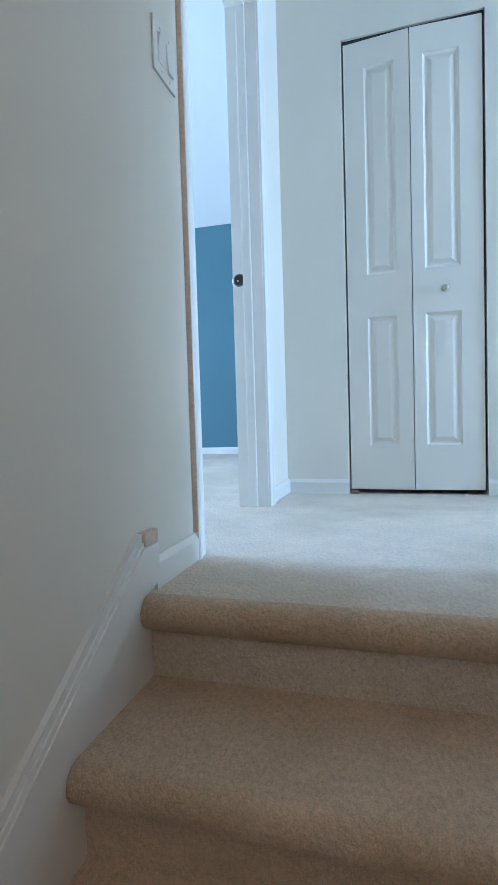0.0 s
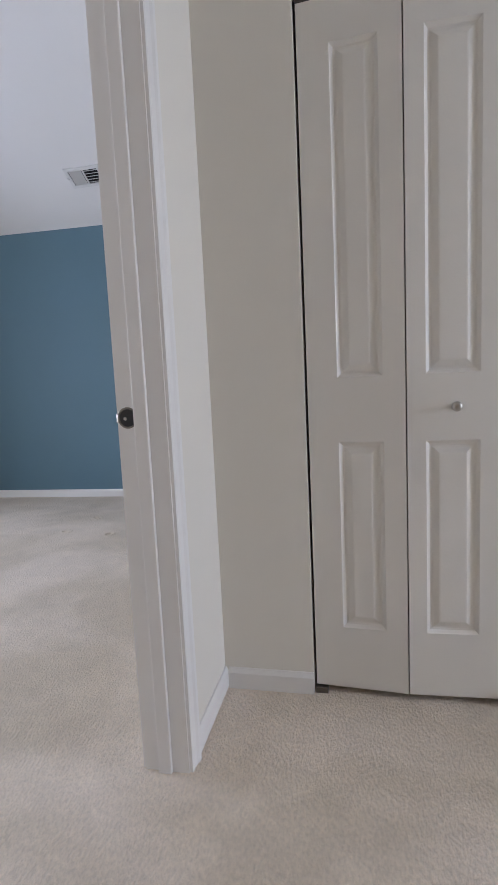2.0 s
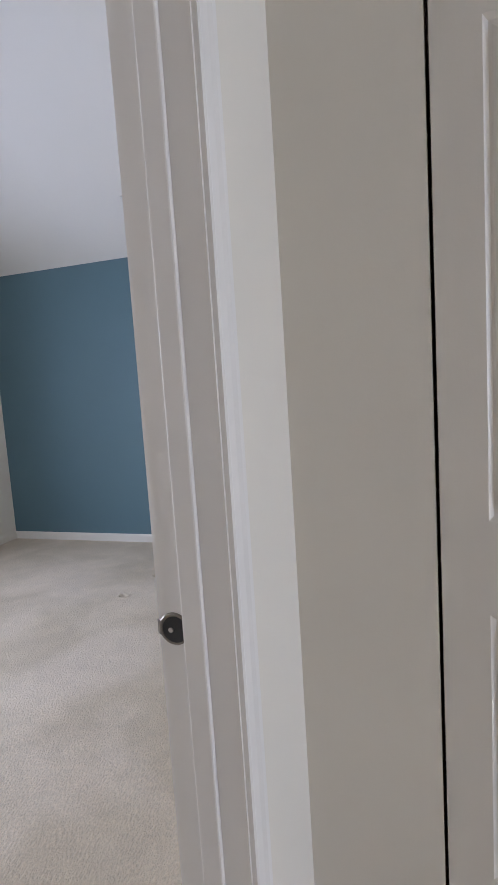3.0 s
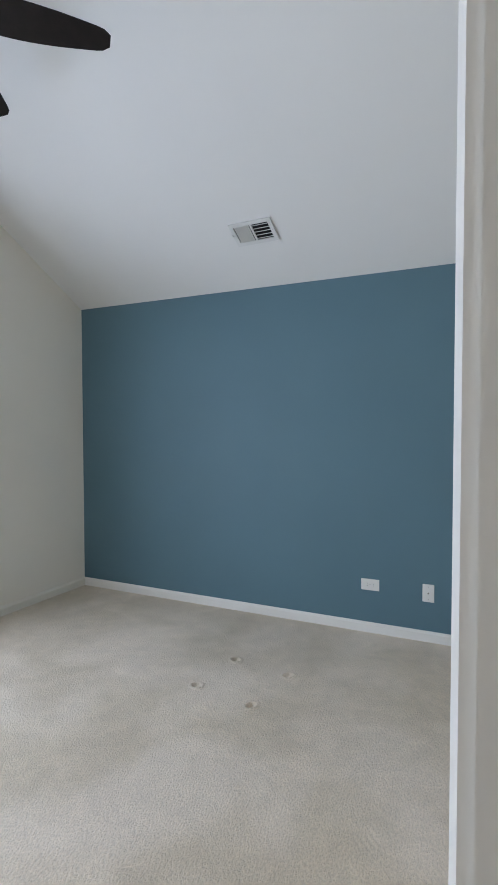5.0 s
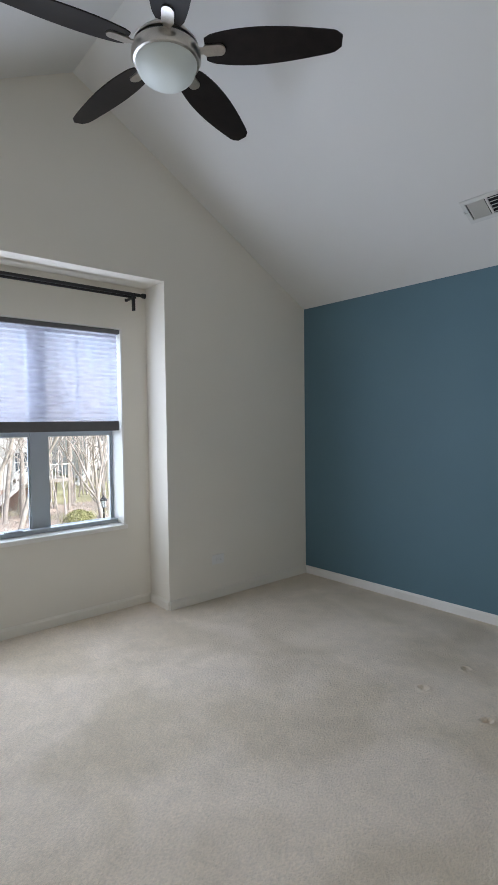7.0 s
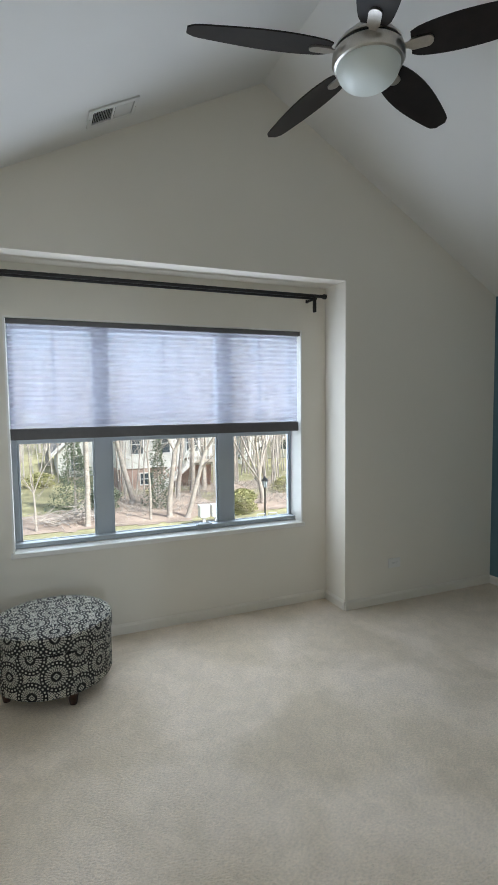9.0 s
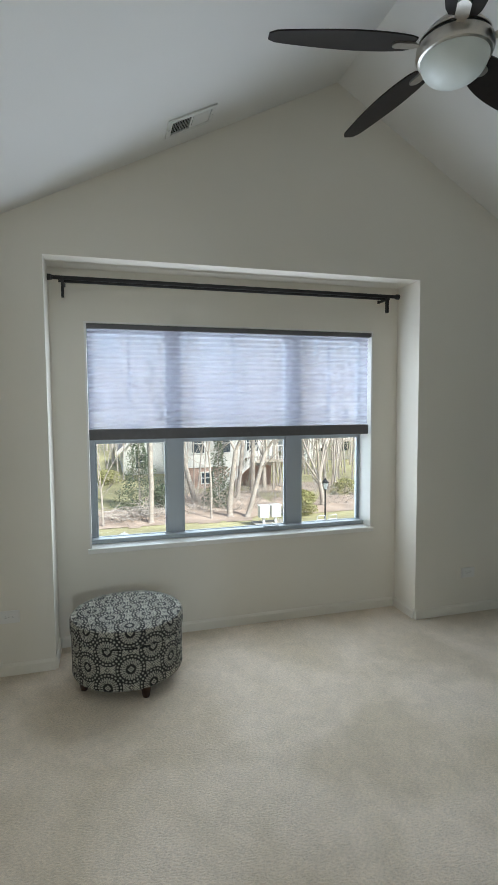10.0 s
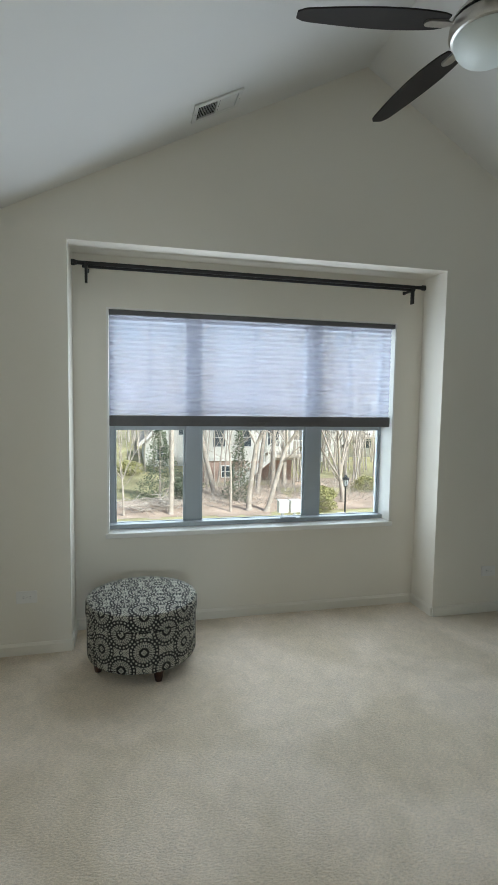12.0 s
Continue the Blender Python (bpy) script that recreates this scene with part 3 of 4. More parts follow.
# ---- bifold closet door ----
def door_leaf(w, h, t, left, right):
    """A moulded two-panel leaf: x 0..w, front at y = 0 facing -y, back at y = t."""
    b = B()
    sx0, sx1 = left, w - right
    zs = [0.0, 0.203, 0.800, 0.996, 1.930, h]
    holes = ((zs[1], zs[2]), (zs[3], zs[4]))
    xs = [0.0, sx0, sx1, w]
    for i in range(3):
        for j in range(5):
            if i == 1 and j in (1, 3):
                continue
            b.faces.new([b.verts.new((x, 0, z)) for x, z in ((xs[i], zs[j]), (xs[i + 1], zs[j]), (xs[i + 1], zs[j + 1]), (xs[i], zs[j + 1]))])
    for z0, z1 in holes:
        prev = None
        for inset, depth in ((0.0, 0.0), (0.003, 0.003), (0.010, 0.0085), (0.016, 0.0095), (0.021, 0.0085), (0.036, 0.0025), (0.040, 0.002)):
            ring = [b.verts.new((x, depth, z)) for x, z in ((sx0 + inset, z0 + inset), (sx1 - inset, z0 + inset), (sx1 - inset, z1 - inset), (sx0 + inset, z1 - inset))]
            if prev:
                for i in range(4):
                    j = (i + 1) % 4
                    b.faces.new((prev[i], prev[j], ring[j], ring[i]))
            prev = ring
        b.faces.new(prev)
    for q in (((0, 0, 0), (0, t, 0), (0, t, h), (0, 0, h)), ((w, 0, 0), (w, 0, h), (w, t, h), (w, t, 0)), ((0, t, 0), (w, t, 0), (w, t, h), (0, t, h)),
              ((0, 0, 0), (w, 0, 0), (w, t, 0), (0, t, 0)), ((0, 0, h), (0, t, h), (w, t, h), (w, 0, h))):
        b.faces.new([b.verts.new(v) for v in q])
    bmesh.ops.remove_doubles(b, verts=b.verts[:], dist=1e-5)
    return b


closet = thing("bifold_closet_door", "off-white moulded bifold closet door standing slightly folded", "closet door", (0, 0, 0))
MIDX = 2.1255
for x0, y0, x1, y1, ls, rs in ((CX0 + 0.008, CY + 0.016, MIDX - 0.002, CY - 0.004, 0.091, 0.064), (MIDX + 0.002, CY - 0.004, CX1 - 0.010, CY + 0.008, 0.053, 0.093)):
    a = math.degrees(math.atan2(y1 - y0, x1 - x0))
    leaf = part("door_panel", door_leaf(math.hypot(x1 - x0, y1 - y0), 2.048, 0.033, ls, rs), DOOR, closet)
    leaf.matrix_basis = pose(x0, y0, 0.022, 0, 0, a)
kb = B()
lathe(kb, [(0.0, 0.034), (0.008, 0.033), (0.0135, 0.029), (0.0150, 0.023), (0.0125, 0.017), (0.006, 0.012), (0.0055, 0.004), (0.011, 0.002), (0.011, 0.0)], sides=24)
kn = part("knob", kb, NICKEL, closet, "small round nickel knob", 60)
kn.matrix_basis = pose(2.262, CY - 0.0005, 0.921, 90, 0, 0)
# track coloured near-black so the gap over the doors looks shaded
b = B()
box(b, CX0 + 0.004, CX1 - 0.004, CY + 0.012, CY + 0.034, CZ - 0.013, CZ - 0.001)
part("track", b, SLOT, closet, "top track coloured near-black for the shade of the gap")
b = B()
box(b, CX0 + 0.004, CX0 + 0.045, CY - 0.002, CY + 0.04, 0.0, 0.018, 0.002)
part("floor_bracket", b, BRASS, closet)


# ---- plates and outlets ----
def wall_plate(name, label, m, w, h, kind):
    """A cover plate in the local xz plane, facing -y; kind: duplex, jack or switches."""
    e = thing(name, label, "outlet" if kind != "switches" else "light switch")
    e.matrix_basis = m
    b = B()
    box(b, -w / 2, w / 2, -0.006, 0.0, -h / 2, h / 2, 0.0022)
    part("plate", b, PLATE, e)
    if kind == "duplex":
        for s in (-1, 1):
            b = B()
            prism(b, [(s * 0.0195 + 0.0150 * math.cos(t) * 1.0, max(-0.0115, min(0.0115, 0.0165 * math.sin(t)))) for t in (2 * math.pi * i / 20 for i in range(20))], "y", -0.0085, -0.0055)
            r = part("receptacle", b, PLATE, e)
            for dz, hh in ((-0.0055, 0.008), (0.0055, 0.0065)):
                b = B()
                box(b, s * 0.0195 + 0.002 - hh / 2, s * 0.0195 + 0.002 + hh / 2, -0.0089, -0.0084, dz - 0.0011, dz + 0.0011)
                part("slot", b, SLOT, r)
        b = B()
        tube(b, (0, -0.0075, 0), (0, -0.0055, 0), 0.003, 0.0032, 10)
        part("screw", b, NICKEL, e)
    elif kind == "jack":
        b = B()
        tube(b, (0, -0.0145, 0), (0, -0.0055, 0), 0.0045, 0.0045, 12)
        part("jack", b, BRASS, e)
        for dz in (-0.042, 0.042):
            b = B()
            tube(b, (0, -0.0075, dz), (0, -0.0055, dz), 0.003, 0.0032, 10)
            part("screw", b, NICKEL, e)
    else:
        for dx in (-0.023, 0.023):
            b = B()
            box(b, dx - 0.0165, dx + 0.0165, -0.0075, -0.0055, -0.0335, 0.0335, 0.0008)
            fr = part("switch_frame", b, PLATE, e)
            b = B()
            s = 1 if dx < 0 else -1
            prism(b, [(-0.0055, -0.031), (-0.0075 - 0.004 * (s < 0), -0.031), (-0.0085, 0.0), (-0.0075 - 0.004 * (s > 0), 0.031), (-0.0055, 0.031)], "x", dx - 0.014, dx + 0.014)
            part("rocker", b, PLATE, e)
            for dz in (-0.048, 0.048):
                b = B()
                tube(b, (dx, -0.0072, dz), (dx, -0.0055, dz), 0.003, 0.0032, 10)
                part("screw", b, PLATE, e)
    return e


wall_plate("wall_outlet", "white duplex outlet set sideways on the blue wall", pose(0.578, north(0.578), 0.332, 0, 0, math.degrees(SKEW)), 0.124, 0.078, "duplex")
wall_plate("cable_plate", "white cable jack plate on the blue wall", pose(0.959, north(0.959), 0.324, 0, 0, math.degrees(SKEW)), 0.074, 0.118, "jack")
wall_plate("wall_outlet", "white duplex outlet set sideways below the cream wall", pose(WX, 5.507, 0.313, 0, 0, 90), 0.118, 0.076, "duplex")
wall_plate("wall_outlet", "white duplex outlet set sideways beside the window recess", pose(WX, 2.292, 0.356, 0, 0, 90), 0.118, 0.076, "duplex")
wall_plate("light_switch", "white double rocker switch plate on the stair wall", pose(EX1, 2.472, 1.236, 0, 0, 90), 0.118, 0.122, "switches")


# ---- ceiling registers ----
def register(name, label, m, across, w=0.300, h=0.180):
    """A two-way ceiling register in the local xy plane, facing -z. across: whether the open half's louvres run across it too."""
    e = thing(name, label, "ceiling vent")
    e.matrix_basis = m
    b = B()
    f = 0.026
    for x0, x1, y0, y1 in ((-w / 2, w / 2, -h / 2, -h / 2 + f), (-w / 2, w / 2, h / 2 - f, h / 2), (-w / 2, -w / 2 + f, -h / 2 + f, h / 2 - f), (w / 2 - f, w / 2, -h / 2 + f, h / 2 - f), (-0.006, 0.006, -h / 2 + f, h / 2 - f)):
        box(b, x0, x1, y0, y1, -0.010, -0.001)
    part("frame", b, GRILLE, e)
    # flat near-black sheet: the duct's shade put into colour behind the louvres
    b = B()
    box(b, -w / 2 + f, w / 2 - f, -h / 2 + f, h / 2 - f, -0.0012, -0.0005)
    part("backing", b, DARK, e, "near-black sheet standing in for the duct's shade")
    n = 10
    shut = 1 if across else -1
    for i in range(n):
        cx = shut * (0.012 + (w / 2 - f - 0.018) * (i + 0.5) / n)
        b = B()
        box(b, -0.0047, 0.0047, -h / 2 + f, h / 2 - f, -0.0005, 0.0005)
        sl = part("slat", b, GRILLE, e)
        sl.matrix_basis = pose(cx, 0, -0.0068, 0, 30 * shut, 0)
    if across:
        for i in range(n):
            cx = -shut * (0.012 + (w / 2 - f - 0.018) * (i + 0.5) / n)
            b = B()
            box(b, -0.0055, 0.0055, -h / 2 + f, h / 2 - f, -0.0005, 0.0005)
            sl = part("slat", b, GRILLE, e)
            sl.matrix_basis = pose(cx, 0, -0.0066, 0, -62 * shut, 0)
    else:
        for i in range(5):
            cy = -h / 2 + f + (h - 2 * f) * (i + 0.5) / 5
            b = B()
            box(b, 0.006, w / 2 - f, -0.0055, 0.0055, -0.0005, 0.0005)
            sl = part("slat", b, GRILLE, e)
            sl.matrix_basis = pose(0, cy, -0.0066, 30, 0, 0)
    for dx in (-w / 2 + 0.011, w / 2 - 0.011):
        b = B()
        tube(b, (dx, 0, -0.0115), (dx, 0, -0.0095), 0.003, 0.0035, 8)
        part("screw", b, NICKEL, e)
    b = B()
    box(b, -w / 2 - 0.006, -w / 2 + 0.004, -0.014, 0.006, -0.014, -0.008, 0.001)
    part("lever", b, GRILLE, e)
    return e


AS = math.degrees(math.atan(SS))
register("ceiling_register", "white metal ceiling register with slanted louvres", pose(-0.092, 6.174, RIDGE_Z - (RIDGE_Z - EAVE) * (6.174 - RIDGE_Y) / (north(-0.092) - RIDGE_Y) - 0.001, -math.degrees(math.atan((RIDGE_Z - EAVE) / (north(-0.092) - RIDGE_Y))), 0, 0), False)
register("ceiling_register", "white metal ceiling register near the gable wall", pose(-1.728, 3.375, RIDGE_Z - SS * (RIDGE_Y - 3.375) - 0.001, AS, 0, 0) @ pose(0, 0, 0, 0, 0, 90), True)

# ---- window ----
win = tagged(new("window_1"), "pale grey vinyl triple window with sheer half-drawn shade", kind="structure")
FX0, FX1 = -2.510, -2.440
M = ((2.752, 2.798), (3.291, 3.406), (4.202, 4.325), (4.822, 4.845))
b = B()
for y0, y1 in M:
    box(b, FX0, FX1, y0, y1, WZ0, WZ1, 0.004)
part("window_frame", b, VINYL, win)
b = B()
for (a0, a1), (c0, c1) in zip(M, M[1:]):
    box(b, FX0, FX1 - 0.004, a1, c0, WZ0, WZ0 + 0.018, 0.003)
    box(b, FX0, FX1 - 0.004, a1, c0, WZ1 - 0.05, WZ1, 0.003)
part("window_rail", b, VINYL, win)
b = B()
box(b, FX1 + 0.001, FX1 + 0.068, WY0 + 0.002, WY1 - 0.002, WZ0, WZ0 + 0.030, 0.004)
part("frame_step", b, VINYL, win)
for (a0, a1), (c0, c1) in zip(M, M[1:]):
    b = B()
    s = 0.012
    box(b, FX1 - 0.030, FX1 - 0.010, a1, a1 + s, WZ0 + 0.018, 1.385, 0.002)
    box(b, FX1 - 0.030, FX1 - 0.010, c0 - s, c0, WZ0 + 0.018, 1.385, 0.002)
    box(b, FX1 - 0.030, FX1 - 0.010, a1 + s, c0 - s, WZ0 + 0.018, WZ0 + 0.030, 0.002)
    box(b, FX1 - 0.034, FX1 - 0.006, a1, c0, 1.335, 1.400, 0.003)
    sash = part("sash", b, VINYL, win)
    b = B()
    mid = (a1 + c0) / 2
    box(b, FX1 - 0.046, FX1 - 0.034, mid - 0.010, mid + 0.010, 1.400, WZ1 - 0.05)
    part("muntin", b, VINYL, sash)
    b = B()
    box(b, FX1 - 0.042, FX1 - 0.038, a1, c0, WZ0 + 0.018, WZ1 - 0.05)
    g = part("pane", b, GLASS, win)
    g.visible_shadow = False
b = B()
box(b, FX1 + 0.052, FX1 + 0.076, 4.00, 4.12, WZ0 + 0.024, WZ0 + 0.040, 0.003)
box(b, FX1 + 0.066, FX1 + 0.088, 4.01, 4.10, WZ0 + 0.030, WZ0 + 0.042, 0.002)
part("sash_latch", b, VINYL, win, "small grey sash latch")
b = B()
box(b, FX1 + 0.001, WB + 0.016, WY0 - 0.014, WY1 + 0.014, WZ0 - 0.034, WZ0 - 0.001, 0.004)
part("window_sill", b, TRIM, win, "white painted sill board")
b = B()
for y0, y1 in ((WY0 - 0.002, WY0 + 0.010), (WY1 - 0.010, WY1 + 0.002)):
    box(b, FX1 + 0.001, WB + 0.002, y0, y1, WZ0, WZ1)
box(b, FX1 + 0.001, WB + 0.002, WY0 + 0.010, WY1 - 0.010, WZ1 - 0.010, WZ1 + 0.002)
part("reveal", b, TRIM, win)

shade = thing("cellular_shade", "sheer white pleated window shade drawn halfway down", "window shade")
SHX = -2.291
b = B()
box(b, SHX - 0.022, SHX + 0.022, WY0 + 0.014, WY1 - 0.014, 2.102, 2.134, 0.003)
part("headrail", b, RAIL, shade, "dark taupe headrail")
b = B()
n = 20
pl = [(SHX + (0.006 if i % 2 else -0.006), 1.445 + (2.104 - 1.445) * i / (2 * n)) for i in range(2 * n + 1)]
lo = [b.verts.new((x, WY0 + 0.018, z)) for x, z in pl]
hi = [b.verts.new((x, WY1 - 0.030, z)) for x, z in pl]
for i in range(2 * n):
    b.faces.new((lo[i], lo[i + 1], hi[i + 1], hi[i]))
part("fabric", b, SHADE, shade)
b = B()
box(b, SHX - 0.018, SHX + 0.018, WY0 + 0.014, WY1 - 0.026, 1.372, 1.444, 0.005)
part("bottom_rail", b, RAIL, shade, "dark taupe bottom rail")
b = B()
box(b, SHX + 0.017, SHX + 0.026, 3.72, 3.88, 1.392, 1.402, 0.002)
part("pull_tab", b, RAIL, shade)

# ---- curtain rod ----
rod = thing("double_curtain_rod", "dark bronze double curtain rod across the window recess", "curtain rod")
RZ = 2.385
b = B()
tube(b, (-2.145, 2.585, RZ), (-2.145, 4.950, RZ), 0.0125, 0.0125, 16)
part("front_rod", b, BRONZE, rod, smooth=40)
b = B()
tube(b, (-2.168, 2.615, RZ - 0.014), (-2.168, 4.915, RZ - 0.014), 0.010, 0.010, 14)
part("back_rod", b, BRONZE, rod, smooth=40)
for y, s in ((2.585, -1), (4.950, 1)):
    b = B()
    tube(b, (-2.145, y, RZ), (-2.145, y + s * 0.012, RZ), 0.014, 0.017, 16)
    tube(b, (-2.145, y + s * 0.012, RZ), (-2.145, y + s * 0.032, RZ), 0.019, 0.019, 16)
    part("finial", b, BRONZE, rod)
for y in (2.640, 4.885):
    b = B()
    box(b, WB, WB + 0.006, y - 0.011, y + 0.011, RZ - 0.032, RZ - 0.008, 0.002)
    box(b, WB + 0.004, -2.140, y - 0.007, y + 0.007, RZ - 0.030, RZ - 0.014, 0.002)
    box(b, -2.160, -2.130, y - 0.008, y + 0.008, RZ - 0.120, RZ - 0.012, 0.002)
    box(b, -2.133, -2.127, y - 0.008, y + 0.008, RZ - 0.016, RZ + 0.008, 0.002)
    part("bracket", b, BRONZE, rod)

# ---- ceiling fan ----
FAN = (-0.651, 4.292)
BZ = 3.063
fan = thing("ceiling_fan", "brushed nickel ceiling fan, five dark blades, frosted bowl light", "ceiling fan", (FAN[0], FAN[1], 0))
b = B()
lathe(b, [(0.0, BZ + 0.10), (0.05, BZ + 0.10), (0.085, BZ + 0.085), (0.120, BZ + 0.055), (0.142, BZ + 0.030), (0.142, BZ + 0.022), (0.0, BZ + 0.022)])
part("motor_housing", b, NICKEL, fan, smooth=35)
# the gap is a solid ring, its shade put into the colour
b = B()
lathe(b, [(0.0, BZ + 0.022), (0.132, BZ + 0.022), (0.132, BZ + 0.008), (0.0, BZ + 0.008)])
part("flywheel_gap", b, SLOT, fan, "solid near-black ring standing in for the shaded gap below the motor", 35)
b = B()
lathe(b, [(0.0, BZ + 0.008), (0.142, BZ + 0.008), (0.152, BZ), (0.154, BZ - 0.030), (0.146, BZ - 0.046), (0.134, BZ - 0.050), (0.0, BZ - 0.050)])
part("light_ring", b, NICKEL, fan, "brushed nickel ring", 35)
b = B()
lathe(b, [(0.133, BZ - 0.040)] + [(0.136 * math.cos(radians(a)) ** 0.8, BZ - 0.046 - 0.094 * math.sin(radians(a))) for a in range(0, 90, 8)] + [(0.0, BZ - 0.140)])
part("glass_bowl", b, BOWL, fan, "frosted white glass bowl, unlit", 60)
b = B()
top_z = RIDGE_Z - SS * (RIDGE_Y - FAN[1])
tube(b, (0, 0, BZ + 0.10), (0, 0, top_z - 0.03), 0.013, 0.013, 16)
part("downrod", b, NICKEL, fan, smooth=40)
b = B()
lathe(b, [(0.0, top_z + 0.03), (0.070, top_z + 0.03), (0.070, top_z - 0.020), (0.055, top_z - 0.055), (0.020, top_z - 0.075), (0.0, top_z - 0.075)])
part("canopy", b, NICKEL, fan, smooth=35)


def blade():
    """Blade along +x: rounded paddle outline, 6 mm thick."""
    b = B()
    up, dn = [], []
    n = 22
    R0, R1 = 0.175, 0.772
    for i in range(n + 1):
        u = i / n
        x = R0 + (R1 - R0) * u
        hw = 0.057 + 0.036 * math.sin(math.pi * min(1.0, u * 0.98) ** 0.75) - 0.012 * u
        if u > 0.93:
            hw *= math.sqrt(max(0.0, 1 - ((u - 0.93) / 0.075) ** 2)) if u < 1 else 0.55
        if u < 0.02:
            hw *= 0.92
        up.append((x, hw))
        dn.append((x, -hw * 0.96))
    prism(b, up + dn[::-1], "z", -0.003, 0.003)
    return b


for i in range(5):
    m = pose(0, 0, BZ + 0.004, 0, 0, 43 + 72 * i + (3.0 if i == 0 else 0)) @ pose(0, 0, 0, -13, 0, 0)
    bl = part("blade", blade(), BLADE, fan, "espresso brown veneered blade")
    bl.matrix_basis = m
    b = B()
    box(b, 0.120, 0.190, -0.016, 0.016, -0.010, -0.004, 0.002)
    out = [(0.180, -0.026)] + [(0.238 + 0.026 * math.sin(radians(a)), -0.026 * math.cos(radians(a))) for a in range(0, 181, 15)] + [(0.180, 0.026), (0.165, 0.016), (0.165, -0.016)]
    prism(b, out, "z", -0.011, -0.0032)
    ar = part("blade_arm", b, NICKEL, bl, "brushed nickel blade bracket")

# ---- ottoman ----
OC, OR = (-1.768, 2.966), 0.320
ott = thing("ottoman", "round ottoman in charcoal and cream medallion fabric on wooden legs", "ottoman", (OC[0], OC[1], 0))


def covered(profile, seg=64):
    """Turned upholstered body with UVs in metres: round the side, and flat on the top."""
    b = B()
    uvl = b.loops.layers.uv.new("UVMap")
    rings = [[b.verts.new((r * math.cos(2 * math.pi * i / seg), r * math.sin(2 * math.pi * i / seg), z)) for i in range(seg)] for r, z in profile]
    for k in range(len(profile) - 1):
        flat = abs(profile[k + 1][1] - profile[k][1]) < abs(profile[k + 1][0] - profile[k][0])
        for i in range(seg):
            j = (i + 1) % seg
            f = b.faces.new((rings[k][i], rings[k][j], rings[k + 1][j], rings[k + 1][i]))
            for lp, (kk, ii) in zip(f.loops, ((k, i), (k, i + 1), (k + 1, i + 1), (k + 1, i))):
                co = lp.vert.co
                lp[uvl].uv = (co.x, co.y) if flat else (2 * math.pi * OR * ii / seg, co.z)
    for ring, rev in ((rings[0], True), (rings[-1], False)):
        f = b.faces.new(ring[::-1] if rev else ring)
        for lp in f.loops:
            lp[uvl].uv = (lp.vert.co.x, lp.vert.co.y)
    return b


part("body", covered([(OR - 0.022, 0.072), (OR - 0.010, 0.076), (OR - 0.004, 0.090), (OR - 0.004, 0.305), (OR - 0.012, 0.312)]), FABRIC, ott, smooth=40)
part("lid", covered([(OR - 0.014, 0.314), (OR, 0.318), (OR + 0.003, 0.330), (OR + 0.002, 0.388), (OR - 0.006, 0.402), (OR - 0.030, 0.410), (OR - 0.10, 0.415), (OR - 0.20, 0.418), (0.02, 0.419)]), FABRIC, ott, "padded lid in the same fabric", 40)
for i in range(4):
    b = B()
    x, y = 0.262 * math.cos(radians(18 + 90 * i)), 0.262 * math.sin(radians(18 + 90 * i))
    lathe(b, [(0.0, 0.0), (0.018, 0.0), (0.020, 0.006), (0.030, 0.062), (0.031, 0.076), (0.0, 0.076)], (x, y, 0), 16)
    part("leg", b, LEG, ott, "dark stained tapered leg", 40)

# ---- outdoors ----
GZ = -4.6


def ground_height(x, y):
    return GZ + 0.10 * noise.noise((x * 0.11, y * 0.11, 3.0)) + 0.9 * max(0.0, min(1.0, (-x - 38) / 40.0))


def sheet(xs, ys, lift=0.0, keep=None):
    b = B()
    g = [[b.verts.new((x, y, ground_height(x, y) + lift)) for y in ys] for x in xs]
    for i in range(len(xs) - 1):
        for j in range(len(ys) - 1):
            if keep is None or keep((xs[i] + xs[i + 1]) / 2, (ys[j] + ys[j + 1]) / 2):
                b.faces.new((g[i][j], g[i + 1][j], g[i + 1][j + 1], g[i][j + 1]))
    loose = [v for v in b.verts if not v.link_faces]
    bmesh.ops.delete(b, geom=loose, context="VERTS")
    return b


gx = [-900, -500, -300, -200, -140, -110] + [-90 + 2 * i for i in range(45)] + [0, 20, 60, 150, 400]
gy = [-600, -300, -150, -80, -50] + [-40 + 2 * i for i in range(51)] + [80, 120, 200, 400, 700]
setting("ground", sheet(gx, gy), GRASS, "pale winter lawn reaching to the woods", 60)


def in_bed(x, y):
    w = 0.8 * noise.noise((x * 0.35, y * 0.35, 9.0))
    if -30.0 + w < x < -25.3 + 0.6 * w and y < 10.5:
        return True
    if -34.0 < x < -26.0 + w and 5.6 + w < y < 13.0:
        return True
    return -37 < x < -25.8 + w and 13.6 + w < y < 27 and not (-33 < x < -31 + w)


setting("ground_mulch_bed", sheet([-38 + 0.3 * i for i in range(46)], [-14 + 0.3 * i for i in range(140)], 0.03, in_bed), MULCH, "brown bed of leaf litter under the trees", 60)


